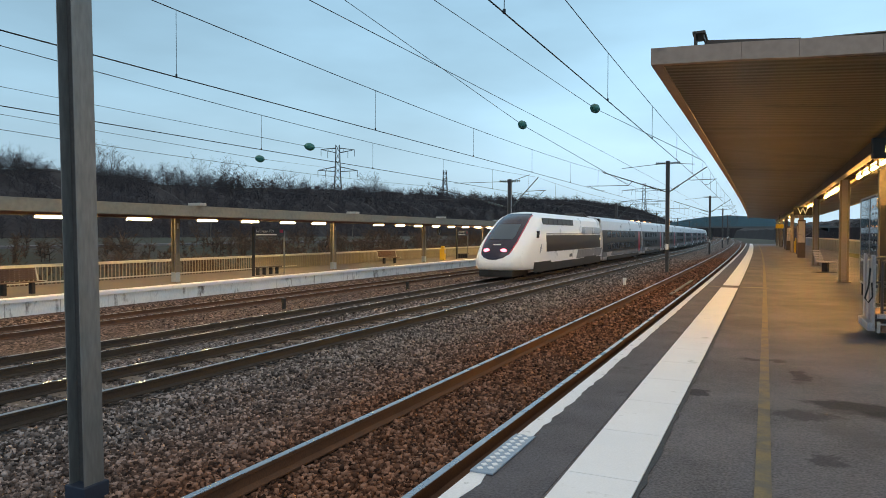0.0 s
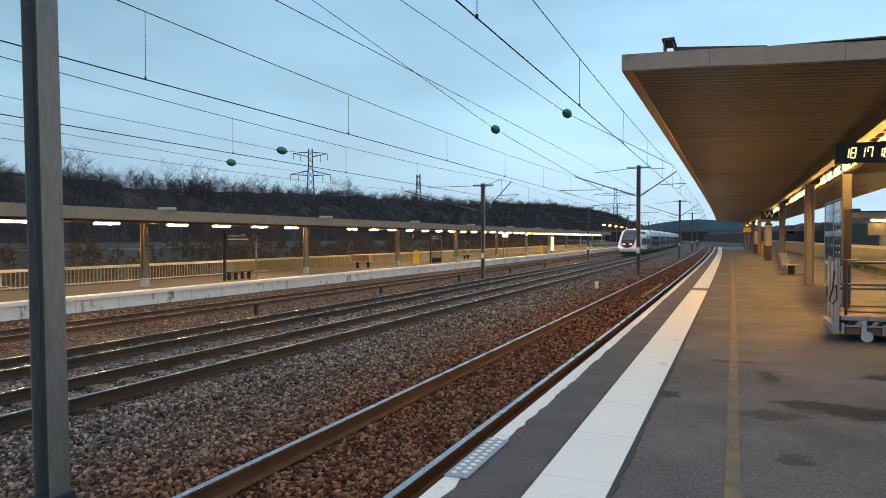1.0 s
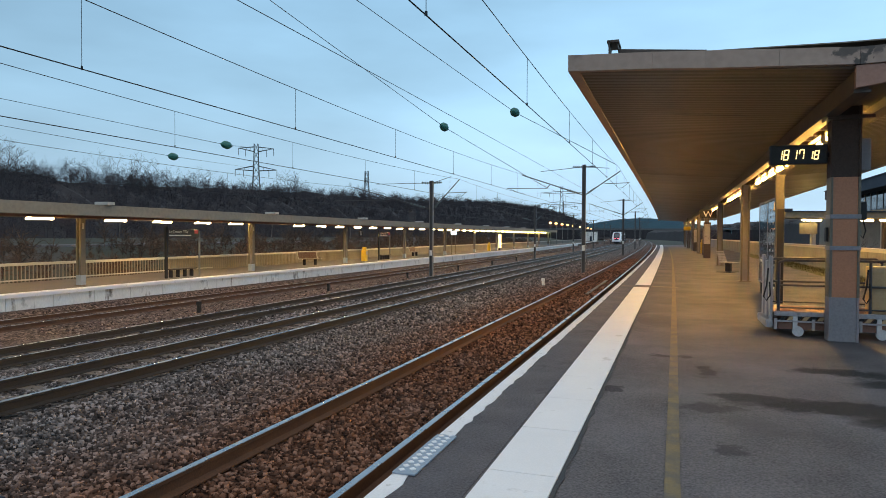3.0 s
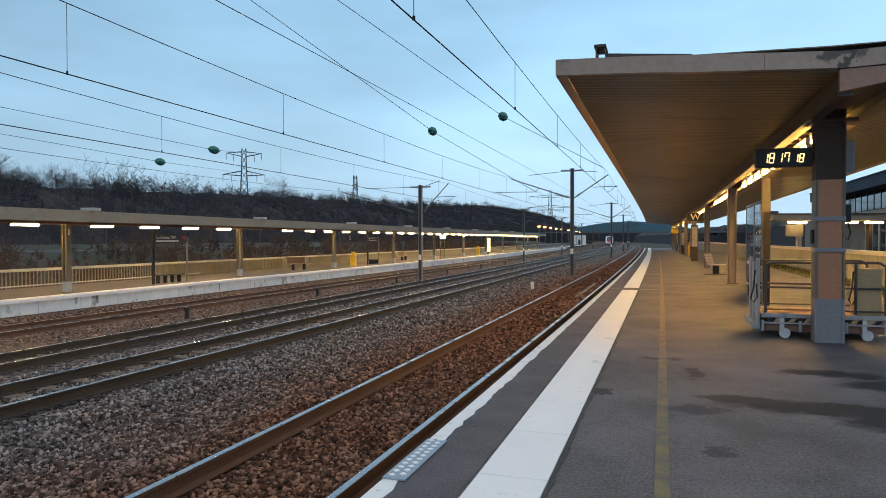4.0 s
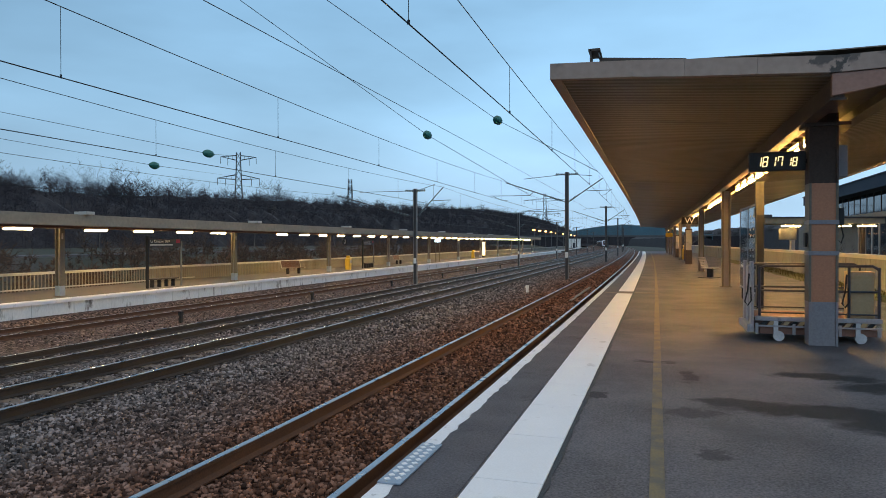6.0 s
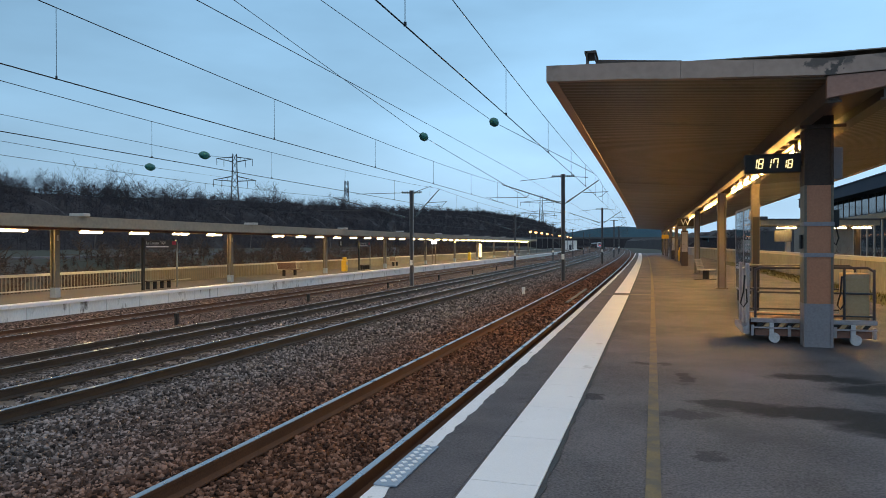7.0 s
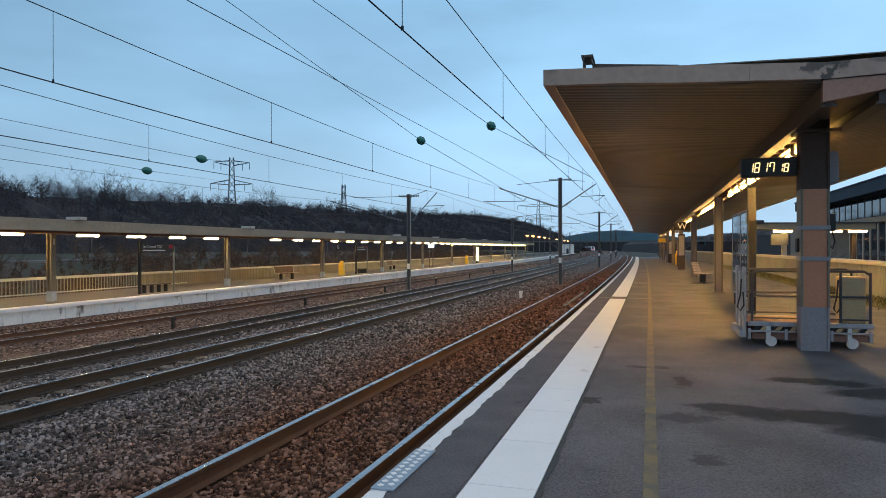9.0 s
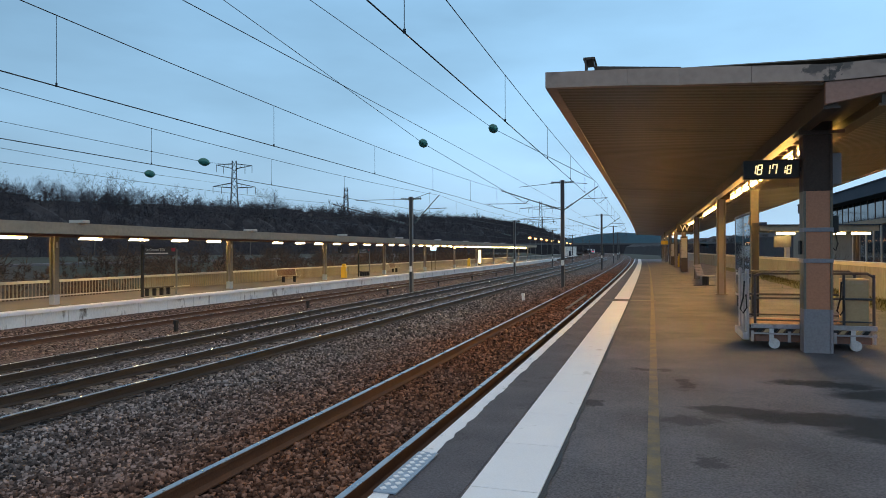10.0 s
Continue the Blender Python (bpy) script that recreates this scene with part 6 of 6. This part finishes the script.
        part("bogie_shade_panel", side_band(s, 14.2, 18.0, 0.3, 0.84, 0.022), M["black"], th)
        part("cab_window", side_band(s, 3.1, 3.55, 2.2, 2.6, 0.022, 0.2), M["train_glass"], th)
        part("sill_lettering", side_band(s, 10.2, 10.9, 0.95, 1.15, 0.014), M["train_grey"], th)
        part("marker_light", side_band(s, 19.2, 19.35, 2.0, 2.12, 0.03), M["digits"], th, "small amber marker light")
    part("roof_gear", box(-0.5, 0.5, 12.5, 18.5, ROOF - 0.05, ROOF + 0.14, 0.06), M["train_under"], th)
    part("roof_cable", tube([(0.45, 15.0, ROOF + 0.12), (0.6, 17.5, ROOF + 0.25), (0.5, 19.0, ROOF - 0.02), (0.75, 19.6, ROOF - 0.25)], 0.07, 6), M["black"], th)
    part("pantograph", tube([(-0.5, 13.6, ROOF + 0.1), (0, 12.6, ROOF + 0.5), (0, 14.0, ROOF + 0.8)], 0.03, 6), M["train_under"], th)
    part("pantograph_head", tube([(-0.8, 14.0, ROOF + 0.72), (-0.5, 14.0, ROOF + 0.8), (0.5, 14.0, ROOF + 0.8), (0.8, 14.0, ROOF + 0.72)], 0.03, 6), M["train_under"], th)
    bogie(th, 4.4)
    bogie(th, 16.1)
    return th


def trailer(L, lit, label):
    th = empty("train_coach", Matrix(), label, "train car", "train cars")
    RT = 3.86
    secs = [(0.3, body_section(HALF_W * 0.94, FLOOR + 0.05, RT - 0.1)), (0.5, body_section(HALF_W, FLOOR, RT)), (L - 0.4, body_section(HALF_W, FLOOR, RT)), (L - 0.12, body_section(HALF_W * 0.94, FLOOR + 0.05, RT - 0.1))]
    part("body", loft(bmesh.new(), secs), M["train_silver"], th)
    part("gangway", box(-1.3, 1.3, -0.2, 0.34, 0.5, RT - 0.22), M["black"], th)
    for s in (-1, 1):
        part("window_band", side_band(s, 0.55, L - 0.45, 0.98, 2.74), M["train_dark"], th, "dark band with two rows of windows")
        part("sill_band", side_band(s, 0.4, L - 0.4, 0.62, 1.0, 0.008), M["train_grey"], th)
        part("skirt", side_band(s, 2.4, L - 2.4, 0.28, 0.6, 0.014), M["train_under"], th)
        part("door", side_band(s, L - 2.6, L - 1.7, 0.75, 2.7, 0.02), M["train_red"], th, "carmine door panel")
        n = int((L - 6) / 2.0)
        for k in range(n):
            for z in ((1.2, 1.68), (2.15, 2.62)):
                part("window", side_band(s, 2.4 + 2.0 * k, 3.9 + 2.0 * k, z[0], z[1], 0.018), M["warm_window"] if (z[0] < 2 and lit and k < 4) else M["train_glass"], th)
    bogie(th, 0.0)
    return th


NOSE_AT = (33.0, 96.4, 159.6, 222.0, 281.0, 338.0, 392.0, 444.5, 497.0, 549.0, 600.0)  # metres along the line, each second
CARS = []
off = 0.0
CARS.append((power_car(), off))
off = 20.0
for k in range(8):
    Lc = 20.6 if k in (0, 7) else 17.7
    CARS.append((trailer(Lc, False, "silver and dark double-deck train coach"), off))
    off += Lc
lead = power_car()
tagged(lead, "white high-speed train power car leading the train")
CARS.append((lead, off + 20.0))


# ---------------------------------------------------------------- ballast stones near the platform
def stones():
    rr = np.random.default_rng(4)
    base = np.array([(x, y, z) for x in (-1, 1) for y in (-1, 1) for z in (-1, 1)]) * 0.68
    faces = np.array([(0, 1, 3), (0, 3, 2), (4, 6, 7), (4, 7, 5), (0, 4, 5), (0, 5, 1), (2, 3, 7), (2, 7, 6), (0, 2, 6), (0, 6, 4), (1, 5, 7), (1, 7, 3)])
    xs, ys = [], []
    for xa, xb, ya, yb, dens in ((-4.9, -1.68, 2.2, 9, 820), (-7.6, -4.9, 2.2, 9, 820), (-4.9, -1.68, 9, 16, 540), (-7.6, -4.9, 9, 16, 540), (-11.5, -7.6, 3, 16, 260), (-7.6, -1.68, 16, 30, 170), (-12, -7.6, 16, 30, 70), (-15.2, -12, 8, 30, 45), (-7.6, -1.68, 30, 66, 62), (-15.2, -7.6, 30, 66, 34), (-19.5, -15.2, 16, 62, 16)):
        n = int((xb - xa) * (yb - ya) * dens)
        xs.append(rr.uniform(xa, xb, n))
        ys.append(rr.uniform(ya, yb, n))
    x, y = np.concatenate(xs), np.concatenate(ys)
    keep = np.ones(len(x), bool)
    for ra, rb, _ in TRACKS:
        for rx, _z in (ra, rb):
            keep &= np.abs(x - rx) > 0.085
    x, y = x[keep], y[keep]
    bx = np.array([p[0] for p in BED][::-1])
    bz = np.array([p[1] for p in BED][::-1])
    z = np.interp(x, bx, bz)
    n = len(x)
    s = rr.uniform(0.013, 0.031, n) * np.where(y > 30, 1.5, np.where(y > 16, 1.4, 1.0))
    V = np.empty((n, 8, 3))
    jit = 1 + rr.uniform(-0.42, 0.42, (n, 8, 3))
    st = rr.uniform(0.6, 1.35, (n, 1, 3))
    P = base[None] * jit * st * s[:, None, None]
    a = rr.uniform(0, 6.28, n)
    b = rr.uniform(-1.5, 1.5, n)
    ca, sa, cb, sb = np.cos(a)[:, None], np.sin(a)[:, None], np.cos(b)[:, None], np.sin(b)[:, None]
    px, py, pz = P[..., 0], P[..., 1], P[..., 2]
    px, pz = px * cb - pz * sb, px * sb + pz * cb
    V[..., 0] = px * ca - py * sa + (x - y * y / (2 * BEND))[:, None]
    V[..., 1] = px * sa + py * ca + y[:, None]
    V[..., 2] = pz + (z + rr.uniform(-0.2, 0.7, n) * s)[:, None]
    Fq = (faces[None] + 8 * np.arange(n)[:, None, None]).reshape(-1, 3)
    me = bpy.data.meshes.new("ballast_stones")
    me.vertices.add(n * 8)
    me.vertices.foreach_set("co", V.reshape(-1))
    me.loops.add(len(Fq) * 3)
    me.loops.foreach_set("vertex_index", Fq.reshape(-1).astype(np.int32))
    me.polygons.add(len(Fq))
    me.polygons.foreach_set("loop_start", (np.arange(len(Fq)) * 3).astype(np.int32))
    me.update(calc_edges=True)
    me.validate()
    me.materials.append(M["stone"])
    tagged(new("ballast_stones", me), "loose angular ballast stones, grey and rust-stained", "ballast", kind="stuff")


stones()


def motions():
    for i, (car, o) in enumerate(CARS):
        rows = []
        for k in range(11):
            y = NOSE_AT[k] + o
            m = cpose(TRAIN_X, y, TRAIN_Z)
            if i == len(CARS) - 1:
                m = m @ pose(0, 0, 0, 0, 0, 180)
            rows.append((float(k), m))
        walk(car, rows)


motions()
